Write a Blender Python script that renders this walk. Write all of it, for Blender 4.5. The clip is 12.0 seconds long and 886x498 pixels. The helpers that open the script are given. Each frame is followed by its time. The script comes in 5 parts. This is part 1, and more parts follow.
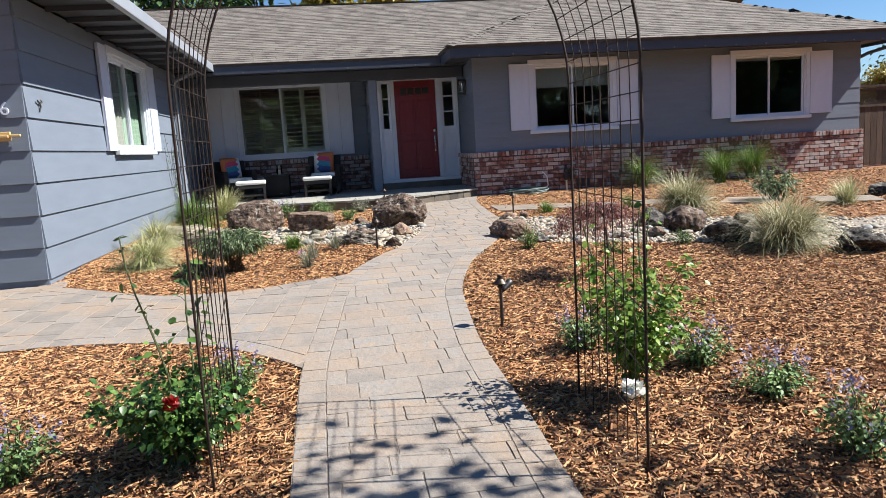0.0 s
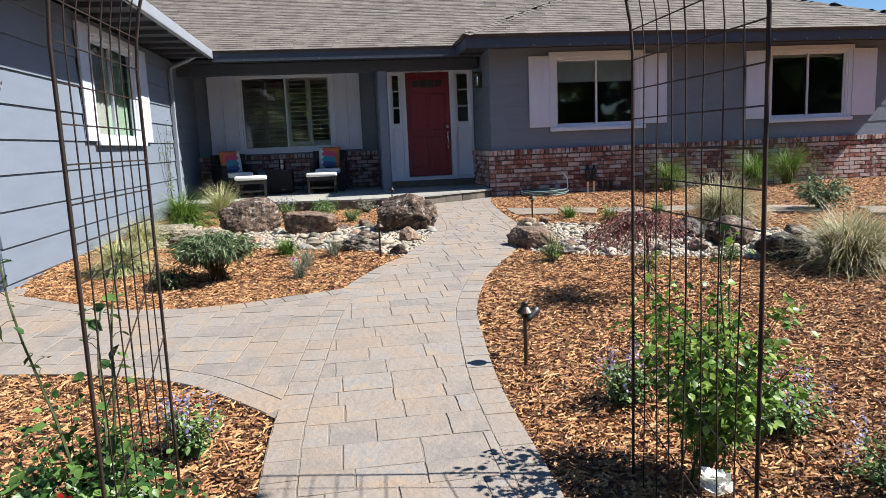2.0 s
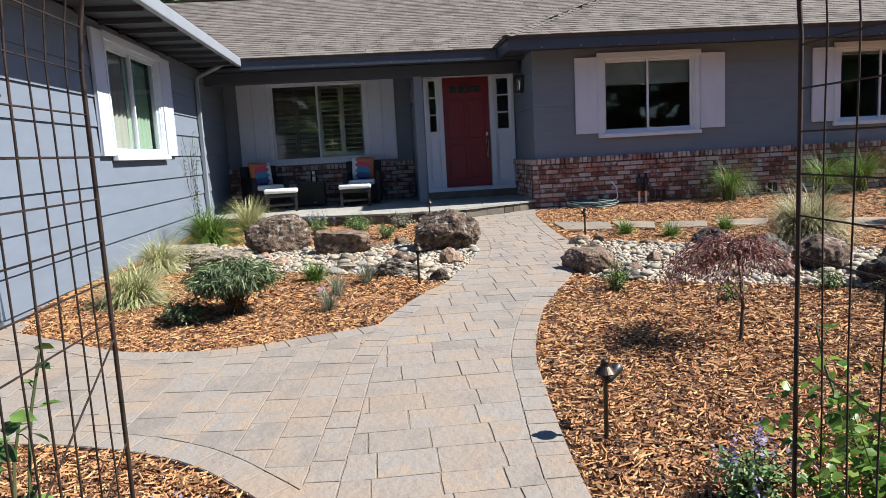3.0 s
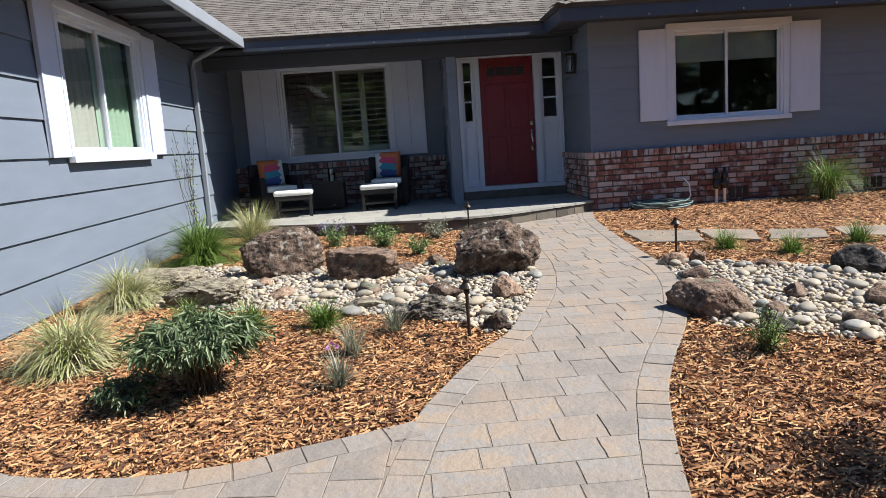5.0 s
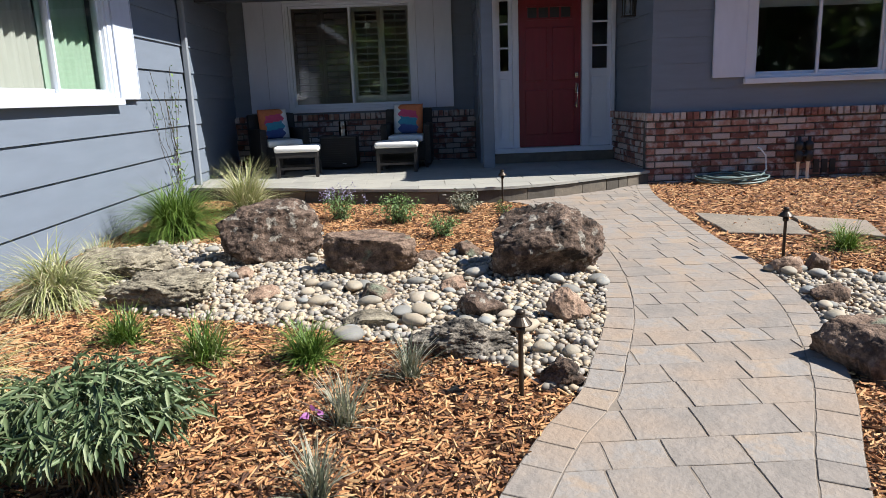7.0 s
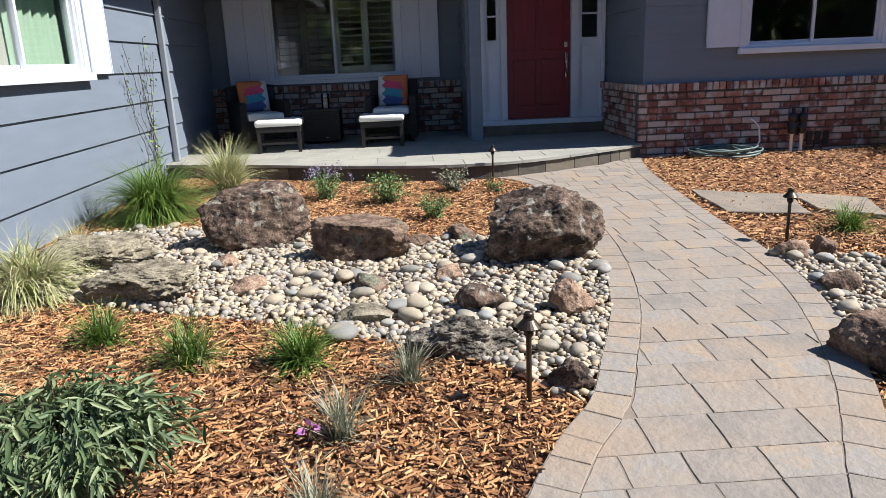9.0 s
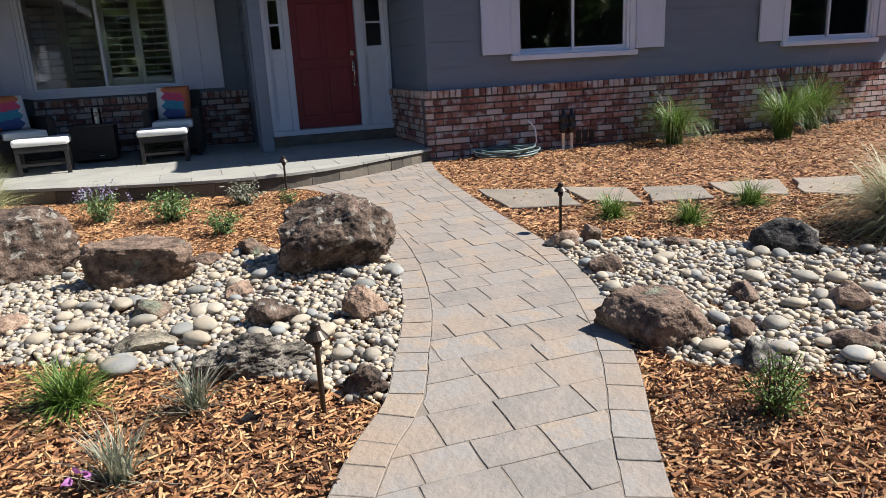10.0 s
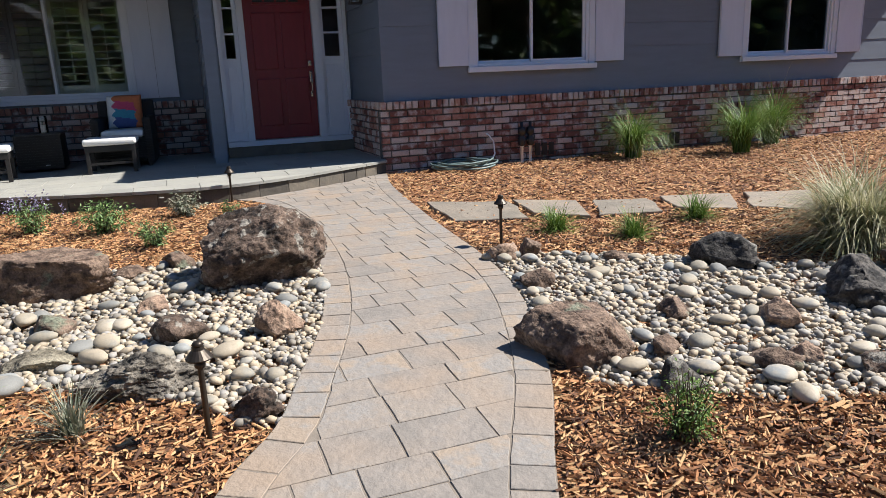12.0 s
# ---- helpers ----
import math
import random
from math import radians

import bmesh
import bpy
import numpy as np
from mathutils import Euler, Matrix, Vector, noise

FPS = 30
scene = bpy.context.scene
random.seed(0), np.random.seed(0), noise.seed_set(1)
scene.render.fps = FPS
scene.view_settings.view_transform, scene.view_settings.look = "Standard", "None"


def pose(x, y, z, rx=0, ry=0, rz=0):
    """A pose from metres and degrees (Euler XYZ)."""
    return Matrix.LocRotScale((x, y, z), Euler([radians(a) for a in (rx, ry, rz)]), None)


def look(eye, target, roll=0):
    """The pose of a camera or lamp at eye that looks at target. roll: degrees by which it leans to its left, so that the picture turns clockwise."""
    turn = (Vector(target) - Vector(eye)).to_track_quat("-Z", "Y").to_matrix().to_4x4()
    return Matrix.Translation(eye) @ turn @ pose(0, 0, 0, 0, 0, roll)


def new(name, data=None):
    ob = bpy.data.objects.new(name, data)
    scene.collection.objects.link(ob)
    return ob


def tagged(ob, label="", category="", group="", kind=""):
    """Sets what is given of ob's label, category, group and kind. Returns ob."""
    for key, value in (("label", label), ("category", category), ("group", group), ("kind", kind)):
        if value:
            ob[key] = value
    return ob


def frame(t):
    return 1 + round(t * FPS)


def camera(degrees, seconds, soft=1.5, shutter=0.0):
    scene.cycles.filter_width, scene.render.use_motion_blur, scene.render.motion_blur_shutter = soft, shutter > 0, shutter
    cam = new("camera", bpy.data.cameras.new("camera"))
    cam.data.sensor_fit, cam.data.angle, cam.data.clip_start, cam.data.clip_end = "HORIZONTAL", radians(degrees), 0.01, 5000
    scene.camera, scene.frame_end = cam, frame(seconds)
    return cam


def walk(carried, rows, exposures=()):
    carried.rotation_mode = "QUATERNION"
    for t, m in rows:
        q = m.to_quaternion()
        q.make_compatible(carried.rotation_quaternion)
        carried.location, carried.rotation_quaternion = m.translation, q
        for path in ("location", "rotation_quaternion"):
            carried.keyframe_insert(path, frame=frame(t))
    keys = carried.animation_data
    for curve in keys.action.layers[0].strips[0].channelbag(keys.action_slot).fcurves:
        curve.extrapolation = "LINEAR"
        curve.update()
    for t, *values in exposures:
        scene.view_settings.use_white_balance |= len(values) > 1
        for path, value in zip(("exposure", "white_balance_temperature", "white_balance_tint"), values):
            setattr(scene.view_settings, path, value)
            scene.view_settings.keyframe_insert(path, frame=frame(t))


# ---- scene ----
cam = camera(64.3, 12.0, soft=0.6)
PATH = [
    (0, (-2.824, -13.46, 1.045), (-2.526, -11.503, 0.756), -3.5),
    (0.5, (-2.762, -13.356, 1.031), (-2.476, -11.397, 0.745), -3.4),
    (1, (-2.738, -13.185, 1.036), (-2.466, -11.225, 0.743), -3.4),
    (1.5, (-2.728, -12.938, 1.054), (-2.458, -10.978, 0.764), -2.6),
    (2, (-2.697, -12.576, 1.04), (-2.428, -10.616, 0.744), -2.4),
    (2.5, (-2.658, -12.189, 1.076), (-2.452, -10.22, 0.792), -2.8),
    (3, (-2.685, -11.78, 1.098), (-2.512, -9.807, 0.823), -3.1),
    (5, (-2.713, -9.952, 1.134), (-2.614, -7.977, 0.84), -3.9),
    (5.5, (-2.701, -9.507, 1.181), (-2.625, -7.535, 0.853), -3.1),
    (6, (-2.756, -9.131, 1.196), (-2.684, -7.175, 0.787), -2.6),
    (6.5, (-2.737, -8.81, 1.2), (-2.669, -6.857, 0.774), -2.6),
    (7, (-2.736, -8.458, 1.164), (-2.692, -6.504, 0.739), -2.1),
    (8.8, (-2.806, -8.228, 1.238), (-2.764, -6.297, 0.719), -2.6),
    (9, (-2.802, -8.236, 1.24), (-2.711, -6.307, 0.722), -2.3),
    (9.5, (-2.762, -8.243, 1.25), (-2.391, -6.349, 0.725), -1.9),
    (10, (-2.693, -8.248, 1.232), (-2.079, -6.417, 0.713), -2.9),
    (10.5, (-2.544, -8.225, 1.232), (-1.912, -6.398, 0.723), -3.2),
    (11, (-2.413, -8.207, 1.208), (-1.764, -6.38, 0.719), -2.2),
    (11.5, (-2.371, -8.206, 1.184), (-1.713, -6.379, 0.704), -2.3),
    (12, (-2.363, -8.213, 1.183), (-1.693, -6.392, 0.698), -2.3),
]
walk(cam, [(t, look(eye, target, roll)) for t, eye, target, roll in PATH], exposures=[(0, 1.26, 6080, 10), (2.5, 1.18, 6080, 10), (5.5, 1.07, 6080, 10), (12, 1.07, 6080, 10)])

# ---- light ----
world = bpy.data.worlds.new("sky")
scene.world = world
world.use_nodes = True
wn = world.node_tree
sky = wn.nodes.new("ShaderNodeTexSky")
sky.sky_type = 'NISHITA'
sky.sun_disc = False
sky.sun_elevation = radians(47)
sky.sun_rotation = radians(104)
sky.air_density, sky.dust_density, sky.ozone_density = 1.0, 0.0, 8.0
wn.links.new(sky.outputs[0], wn.nodes["Background"].inputs[0])
wn.nodes["Background"].inputs[1].default_value = 0.052
sun = new("sun", bpy.data.lights.new("sun", 'SUN'))
sun.data.energy, sun.data.angle, sun.data.color = 5.0, radians(0.53), (1.0, 0.93, 0.83)
sun.matrix_world = look((9.2, -1.7, 10), (0, 0, 0))

# ---- materials ----
def nd(nt, kind, **kw):
    n = nt.nodes.new(kind)
    for k, v in kw.items():
        n.inputs[k.replace("_", " ")].default_value = v
    return n


def ramp(nt, fac, cols, lo=0.25, hi=0.75):
    r = nt.nodes.new("ShaderNodeValToRGB")
    el = r.color_ramp.elements
    for i, c in enumerate(cols):
        p = lo + (hi - lo) * i / max(1, len(cols) - 1)
        e = el[i] if i < 2 else el.new(p)
        e.position, e.color = p, (*c, 1)
    nt.links.new(fac, r.inputs[0])
    return r.outputs[0]


def surf(name, cols, scale=5.0, rough=0.6, bump=0.2, bscale=40.0, vary="", amount=0.6, metal=0.0, stain=None,
         sscale=1.5, slo=0.52, shi=0.68, spec=0.5, stretch=(1, 1, 1), leaf=0.0, local=False, grain=0.0, tight=0.0, sdetail=8.0):
    """Colour from noise at two sizes, with the piece's own random shift, stains and a fine relief."""
    m = bpy.data.materials.new(name)
    m.use_nodes = True
    nt = m.node_tree
    L = nt.links.new
    bs = nt.nodes["Principled BSDF"]
    if local:
        co = nt.nodes.new("ShaderNodeTexCoord").outputs["Object"]
    else:
        co = nt.nodes.new("ShaderNodeNewGeometry").outputs["Position"]
    mp = nd(nt, "ShaderNodeMapping")
    mp.inputs["Scale"].default_value = stretch
    L(co, mp.inputs[0])
    vec = mp.outputs[0]
    n1 = nd(nt, "ShaderNodeTexNoise", Scale=scale, Detail=6.0, Roughness=0.6)
    L(vec, n1.inputs["Vector"])
    fac = n1.outputs["Fac"]
    if vary:
        if vary == "object":
            rnd = nt.nodes.new("ShaderNodeObjectInfo").outputs["Random"]
        else:
            rnd = nt.nodes.new("ShaderNodeNewGeometry").outputs["Random Per Island"]
        a = nt.nodes.new("ShaderNodeMath"); a.operation = 'MULTIPLY_ADD'
        L(rnd, a.inputs[0]); a.inputs[1].default_value = amount
        b = nt.nodes.new("ShaderNodeMath"); b.operation = 'SUBTRACT'
        L(fac, b.inputs[0]); b.inputs[1].default_value = amount / 2
        L(b.outputs[0], a.inputs[2])
        fac = a.outputs[0]
    col = ramp(nt, fac, cols, .25 + tight, .75 - tight)
    if stain:
        n2 = nd(nt, "ShaderNodeTexNoise", Scale=sscale, Detail=sdetail, Roughness=0.55)
        L(vec, n2.inputs["Vector"])
        mr = nt.nodes.new("ShaderNodeMapRange")
        mr.inputs[1].default_value, mr.inputs[2].default_value = slo, shi
        L(n2.outputs["Fac"], mr.inputs[0])
        mx = nt.nodes.new("ShaderNodeMix"); mx.data_type = 'RGBA'
        L(mr.outputs[0], mx.inputs["Factor"]); L(col, mx.inputs["A"])
        mx.inputs["B"].default_value = (*stain, 1)
        col = mx.outputs["Result"]
    if grain:
        n4 = nd(nt, "ShaderNodeTexNoise", Scale=bscale * 2.3, Detail=4.0, Roughness=0.7)
        L(vec, n4.inputs["Vector"])
        hs = nt.nodes.new("ShaderNodeMapRange")
        hs.inputs[1].default_value, hs.inputs[2].default_value = 0.3, 0.7
        hs.inputs[3].default_value, hs.inputs[4].default_value = 1 - grain, 1 + grain
        L(n4.outputs["Fac"], hs.inputs[0])
        vm = nt.nodes.new("ShaderNodeVectorMath"); vm.operation = 'SCALE'
        L(col, vm.inputs[0]); L(hs.outputs[0], vm.inputs["Scale"])
        col = vm.outputs[0]
    L(col, bs.inputs["Base Color"])
    bs.inputs["Roughness"].default_value = rough
    bs.inputs["Metallic"].default_value = metal
    bs.inputs["Specular IOR Level"].default_value = spec
    if bump:
        n3 = nd(nt, "ShaderNodeTexNoise", Scale=bscale, Detail=5.0, Roughness=0.6)
        L(vec, n3.inputs["Vector"])
        bp = nt.nodes.new("ShaderNodeBump")
        bp.inputs["Strength"].default_value = bump
        bp.inputs["Distance"].default_value = 0.6 / bscale
        L(n3.outputs["Fac"], bp.inputs["Height"]); L(bp.outputs[0], bs.inputs["Normal"])
    if leaf:
        tr = nt.nodes.new("ShaderNodeBsdfTranslucent")
        L(col, tr.inputs[0])
        ms = nt.nodes.new("ShaderNodeMixShader")
        ms.inputs[0].default_value = leaf
        L(bs.outputs[0], ms.inputs[1]); L(tr.outputs[0], ms.inputs[2])
        L(ms.outputs[0], nt.nodes["Material Output"].inputs[0])
    return m


M_soil = surf("mulch_soil", [(0.119, 0.051, 0.022), (0.225, 0.099, 0.041), (0.309, 0.15, 0.062)], 38, .95, 1.0, 60, grain=.4, tight=.1)
M_chip = surf("bark_chips", [(0.069, 0.03, 0.014), (0.25, 0.107, 0.041), (0.366, 0.171, 0.066), (0.423, 0.218, 0.089), (0.448, 0.273, 0.127)], 14, .85, .3, 120,
              vary="island", amount=.75, stretch=(1, 1, 1))
M_paver = surf("tumbled_pavers", [(.190, .169, .147), (.217, .190, .164), (.242, .204, .167), (.226, .208, .188), (.274, .217, .162)], 5, .82, .4, 26,
               vary="object", amount=.40, stain=(.266, .204, .150), sscale=2.4, slo=.48, shi=.72, tight=.02, grain=.06, sdetail=2.5)
M_paver_s = surf("tumbled_pavers_joined", [(.190, .169, .147), (.217, .190, .164), (.242, .204, .167), (.226, .208, .188), (.274, .217, .162)], 5, .82, .4, 26,
               vary="island", amount=.40, stain=(.266, .204, .150), sscale=2.4, slo=.48, shi=.72, tight=.02, grain=.06, sdetail=2.5)
M_sand = surf("joint_sand", [(.152, .125, .099), (.220, .186, .148)], 30, .95, .4, 150)
M_pebble = surf("river_pebbles", [(0.198, 0.176, 0.145), (0.301, 0.243, 0.171), (0.387, 0.307, 0.207), (0.419, 0.337, 0.232), (0.443, 0.374, 0.276), (0.292, 0.27, 0.24)], 8, .7, .1, 90,
                vary="island", amount=.8, grain=.14)
M_cobble = surf("cobbles", [(.182, .179, .163), (.266, .236, .182), (.342, .285, .205), (.380, .327, .251), (.228, .232, .220)], 6, .75, .2, 60, vary="object", amount=.6, grain=.1)
M_rock = surf("lava_boulder", [(0.014, 0.009, 0.006), (0.059, 0.038, 0.026), (0.106, 0.071, 0.051), (0.158, 0.111, 0.082)], 11, .95, 1.0, 34,
              stain=(.228, .205, .171), sscale=13, slo=.575, shi=.62, grain=.65, tight=.11)
M_rock_g = surf("pitted_grey_lava", [(.012, .010, .008), (.07, .060, .048), (.16, .138, .11), (.23, .205, .165)], 10, .95, 1.0, 26, grain=.6, tight=.08)
M_rock_b = surf("brown_fieldstone", [(0.052, 0.033, 0.023), (0.142, 0.094, 0.066), (0.214, 0.149, 0.106)], 14, .95, 1.0, 34,
                stain=(.152, .163, .114), sscale=5, slo=.58, shi=.66, grain=.5, tight=.11)
M_rock_l = surf("pale_lichen_rock", [(0.058, 0.048, 0.033), (0.152, 0.13, 0.092), (0.221, 0.193, 0.138), (0.289, 0.255, 0.185)], 11, .95, 1.0, 34, grain=.5, tight=.09)
M_rock_r = surf("red_lava_stone", [(.114, .076, .053), (.243, .160, .110), (.312, .228, .163)], 16, .95, 1.0, 40, grain=.5, tight=.1)
M_rock_d = surf("dark_lava_stone", [(0.01, 0.009, 0.008), (0.04, 0.035, 0.031), (0.105, 0.092, 0.078)], 15, .95, 1.0, 26,
                stain=(.198, .182, .152), sscale=10, slo=.58, shi=.64, grain=.6, tight=.12)
M_flag = surf("flagstone", [(0.165, 0.143, 0.113), (0.225, 0.188, 0.146), (0.28, 0.22, 0.158)], 4, .85, .4, 25, vary="object", amount=.4, grain=.12)
M_slab = surf("porch_slate", [(.236, .232, .209), (.281, .274, .243), (.319, .308, .266)], 3, .75, .25, 30, vary="object", amount=.3, grain=.08)
# brown stone, darkened further to stand for shadow below nosing and sill
M_riser_shade = surf("riser_stone", [(.07, .06, .048), (.11, .094, .074), (.15, .125, .094)], 5, .85, .4, 30, vary="object", amount=.5, grain=.12)
M_brick = surf("used_brick", [(0.168, 0.067, 0.052), (0.263, 0.112, 0.083), (0.336, 0.168, 0.127), (0.381, 0.224, 0.177), (0.482, 0.386, 0.342)], 10, .9, .5, 50,
               vary="object", amount=.9, stain=(.456, .426, .410), sscale=7, slo=.50, shi=.66, grain=.2)
M_brick_s = surf("used_brick_joined", [(0.168, 0.067, 0.052), (0.263, 0.112, 0.083), (0.336, 0.168, 0.127), (0.381, 0.224, 0.177), (0.482, 0.386, 0.342)], 10, .9, .5, 50,
                 vary="island", amount=.9, stain=(.456, .426, .410), sscale=7, slo=.50, shi=.66, grain=.2)
M_mortar = surf("mortar", [(.076, .068, .062), (.137, .125, .114)], 20, .95, .5, 120)
M_siding = surf("blue_grey_siding", [(0.14, 0.166, 0.206), (0.153, 0.182, 0.226), (0.167, 0.198, 0.246)], 1.6, .62, .18, 70, stretch=(1, 1, 6), grain=.04)
M_navy = surf("navy_fascia", [(.035, .045, .066), (.045, .056, .08)], 3, .55, .1, 60)
# grey paint taken darker so the colour carries the deep under-eave shade
M_soffit_shade = surf("soffit_paint_with_shade", [(0.036, 0.042, 0.055), (0.05, 0.057, 0.073)], 3, .7, .15, 60)
M_clip = surf("fascia_clip", [(0.09, 0.095, 0.099), (0.117, 0.122, 0.126)], 8, .5, 0)
M_gutter = surf("pale_gutter", [(.228, .251, .281), (.274, .296, .327)], 3, .45, .05, 40)
M_white = surf("white_paint", [(.57, .61, .68), (.64, .68, .75)], 3, .5, .1, 60, grain=.03)
M_shutter = surf("shutter_paint", [(.52, .56, .66), (.59, .63, .73)], 2, .55, .15, 50, stretch=(4, 4, 1), grain=.03)
M_red = surf("red_door", [(.150, .010, .017), (.198, .014, .023)], 3, .42, .15, 60, stretch=(6, 6, 1), grain=.05)
M_shingle = surf("shingles", [(0.071, 0.06, 0.052), (0.113, 0.098, 0.084), (0.149, 0.13, 0.111), (0.173, 0.155, 0.133)], 3, .95, .5, 90, vary="island", amount=.26, grain=.28)
M_shingle_o = surf("shingles_single", [(0.071, 0.06, 0.052), (0.113, 0.098, 0.084), (0.149, 0.13, 0.111), (0.173, 0.155, 0.133)], 3, .95, .5, 90, vary="object", amount=.26, grain=.28)
M_felt = surf("roof_felt", [(.038, .032, .027), (.068, .057, .046)], 6, .95, .4, 60)
M_dark = surf("interior_dark", [(.16, .15, .14), (.22, .21, .2)], 2, .8, 0)
M_room = surf("room_paint", [(.42, .40, .36), (.50, .48, .44)], 2, .8, 0)
M_wood = surf("fence_wood", [(.030, .018, .012), (.065, .038, .025), (.099, .063, .043)], 4, .9, .4, 40, vary="object", amount=.5, stretch=(5, 5, .6), grain=.2)
M_iron = surf("rusty_iron", [(0.012, 0.01, 0.01), (0.03, 0.019, 0.014), (0.055, 0.03, 0.018)], 9, .65, .3, 160, metal=.35)
M_bronze = surf("bronze_fitting", [(.035, .028, .022), (.065, .05, .038)], 12, .42, .1, 120, metal=.7)
M_black = surf("black_plastic", [(.012, .012, .013), (.02, .02, .021)], 8, .45, .05, 80)
M_wicker = surf("dark_wicker", [(0.006, 0.005, 0.005), (0.015, 0.012, 0.011)], 60, .6, .8, 160)
M_cushion = surf("white_cushion", [(.72, .70, .66), (.80, .78, .74)], 6, .9, .3, 140)
M_pvc = surf("white_pvc", [(.74, .74, .73), (.82, .82, .81)], 8, .45, 0)
M_hose = surf("pale_green_hose", [(0.077, 0.116, 0.111), (0.119, 0.168, 0.163)], 8, .5, .1, 60)
M_chrome = surf("nickel", [(.5, .48, .44), (.6, .58, .54)], 8, .25, 0, metal=1)
M_pine = surf("pale_pine", [(.50, .33, .13), (.62, .44, .20)], 8, .6, .2, 60, stretch=(.3, 3, 3))
M_stem = surf("plant_stems", [(.046, .038, .019), (.091, .068, .034)], 20, .8, .2, 80)
M_cane = surf("rose_canes", [(.046, .065, .019), (.084, .099, .038)], 20, .7, .2, 80)
M_bark = surf("tree_bark", [(.046, .034, .027), (.106, .080, .061)], 10, .95, .8, 25, stretch=(1, 1, .3))
M_curtain = surf("sage_curtain", [(.38, .54, .40), (.46, .62, .48)], 3, .9, .1, 60, leaf=.35)
M_sheer = surf("grey_curtain", [(.44, .46, .41), (.54, .56, .50)], 3, .9, .1, 60, leaf=.3)
M_shade = surf("roller_shade", [(.52, .53, .46), (.6, .6, .54)], 3, .9, .1, 60)
M_louver = surf("plantation_louver", [(.50, .54, .50), (.62, .65, .6)], 3, .5, 0)
M_hill = surf("far_hills", [(.10, .13, .10), (.18, .2, .16)], .02, 1, 0)
M_asphalt = surf("asphalt", [(.027, .027, .027), (.046, .046, .046)], 8, .9, .4, 90)


def leafmat(name, cols, leaf=.25, rough=.5):
    return surf(name, cols, 9, rough, .1, 60, vary="island", amount=.7, leaf=leaf, spec=.4)


L_green = leafmat("grass_green", [(.046, .095, .012), (.099, .179, .023), (.179, .255, .057)])
L_vari = leafmat("variegated_grass", [(0.247, 0.283, 0.099), (0.409, 0.42, 0.198), (0.551, 0.511, 0.335)])
L_straw = leafmat("fountain_grass", [(0.16, 0.175, 0.07), (0.34, 0.32, 0.17), (0.52, 0.475, 0.31)])
L_blue = leafmat("blue_fescue", [(.122, .144, .091), (.228, .243, .167), (.365, .350, .266)])
L_sage = leafmat("sage_leaves", [(0.052, 0.086, 0.037), (0.12, 0.175, 0.078), (0.227, 0.277, 0.142)], .25)
L_rose = leafmat("rose_leaves", [(.023, .061, .015), (.057, .125, .026), (.137, .236, .053)], .25, .4)
L_rose2 = leafmat("bright_rose_leaves", [(.053, .114, .015), (.129, .236, .034), (.251, .357, .068)], .35, .4)
L_cat = leafmat("catmint_leaves", [(0.064, 0.124, 0.034), (0.127, 0.212, 0.065), (0.202, 0.296, 0.099)], .2)
L_maple = leafmat("maple_leaves", [(0.103, 0.041, 0.037), (0.216, 0.091, 0.083), (0.348, 0.183, 0.152)], .35)
L_tree = leafmat("tree_leaves", [(.02, .05, .014), (.05, .10, .025), (.09, .16, .04)], .2)
L_street = leafmat("street_tree_leaves", [(.06, .12, .03), (.12, .20, .05), (.19, .27, .08)], .35)
L_yell = leafmat("yellow_tree_leaves", [(.190, .152, .023), (.319, .251, .038), (.418, .342, .076)], .3)
P_lav = leafmat("lavender_petals", [(.182, .160, .289), (.258, .228, .372), (.342, .319, .441)], .3)
P_red = leafmat("red_petals", [(.342, .011, .011), (.471, .023, .019)], .2)
P_white = leafmat("white_petals", [(.72, .72, .66), (.82, .82, .77)], .2)
P_pink = leafmat("pink_petals", [(.319, .091, .319), (.418, .152, .395)], .3)


def glass(name, tint=(.02, .022, .024), rough=.02):
    """A window pane: mostly clear, mirror-like by Fresnel."""
    m = bpy.data.materials.new(name)
    m.use_nodes = True
    nt = m.node_tree
    out = nt.nodes["Material Output"]
    t = nt.nodes.new("ShaderNodeBsdfTransparent"); t.inputs[0].default_value = (.93, .96, .95, 1)
    g = nt.nodes.new("ShaderNodeBsdfGlossy"); g.inputs["Roughness"].default_value = rough
    f = nt.nodes.new("ShaderNodeFresnel"); f.inputs[0].default_value = 1.85
    x = nt.nodes.new("ShaderNodeMixShader")
    nt.links.new(f.outputs[0], x.inputs[0]); nt.links.new(t.outputs[0], x.inputs[1]); nt.links.new(g.outputs[0], x.inputs[2])
    nt.links.new(x.outputs[0], out.inputs[0])
    return m


M_glass = glass("window_glass")


# ---- building blocks ----
def link_mesh(name, me, mat, parent=None, label="", smooth=False):
    if mat:
        me.materials.append(mat)
    me.polygons.foreach_set("use_smooth", [smooth] * len(me.polygons))
    ob = new(name, me)
    if parent:
        ob.parent = parent
    if label:
        ob["label"] = label
    return ob


def part(name, bm, mat, parent=None, label="", smooth=False):
    me = bpy.data.meshes.new(name)
    bm.to_mesh(me)
    bm.free()
    return link_mesh(name, me, mat, parent, label, smooth)


def thing(name, loc, label, category, group="", rz=0):
    e = new(name)
    e.empty_display_size = .05
    e.matrix_basis = pose(*loc, 0, 0, rz)
    return tagged(e, label, category, group)


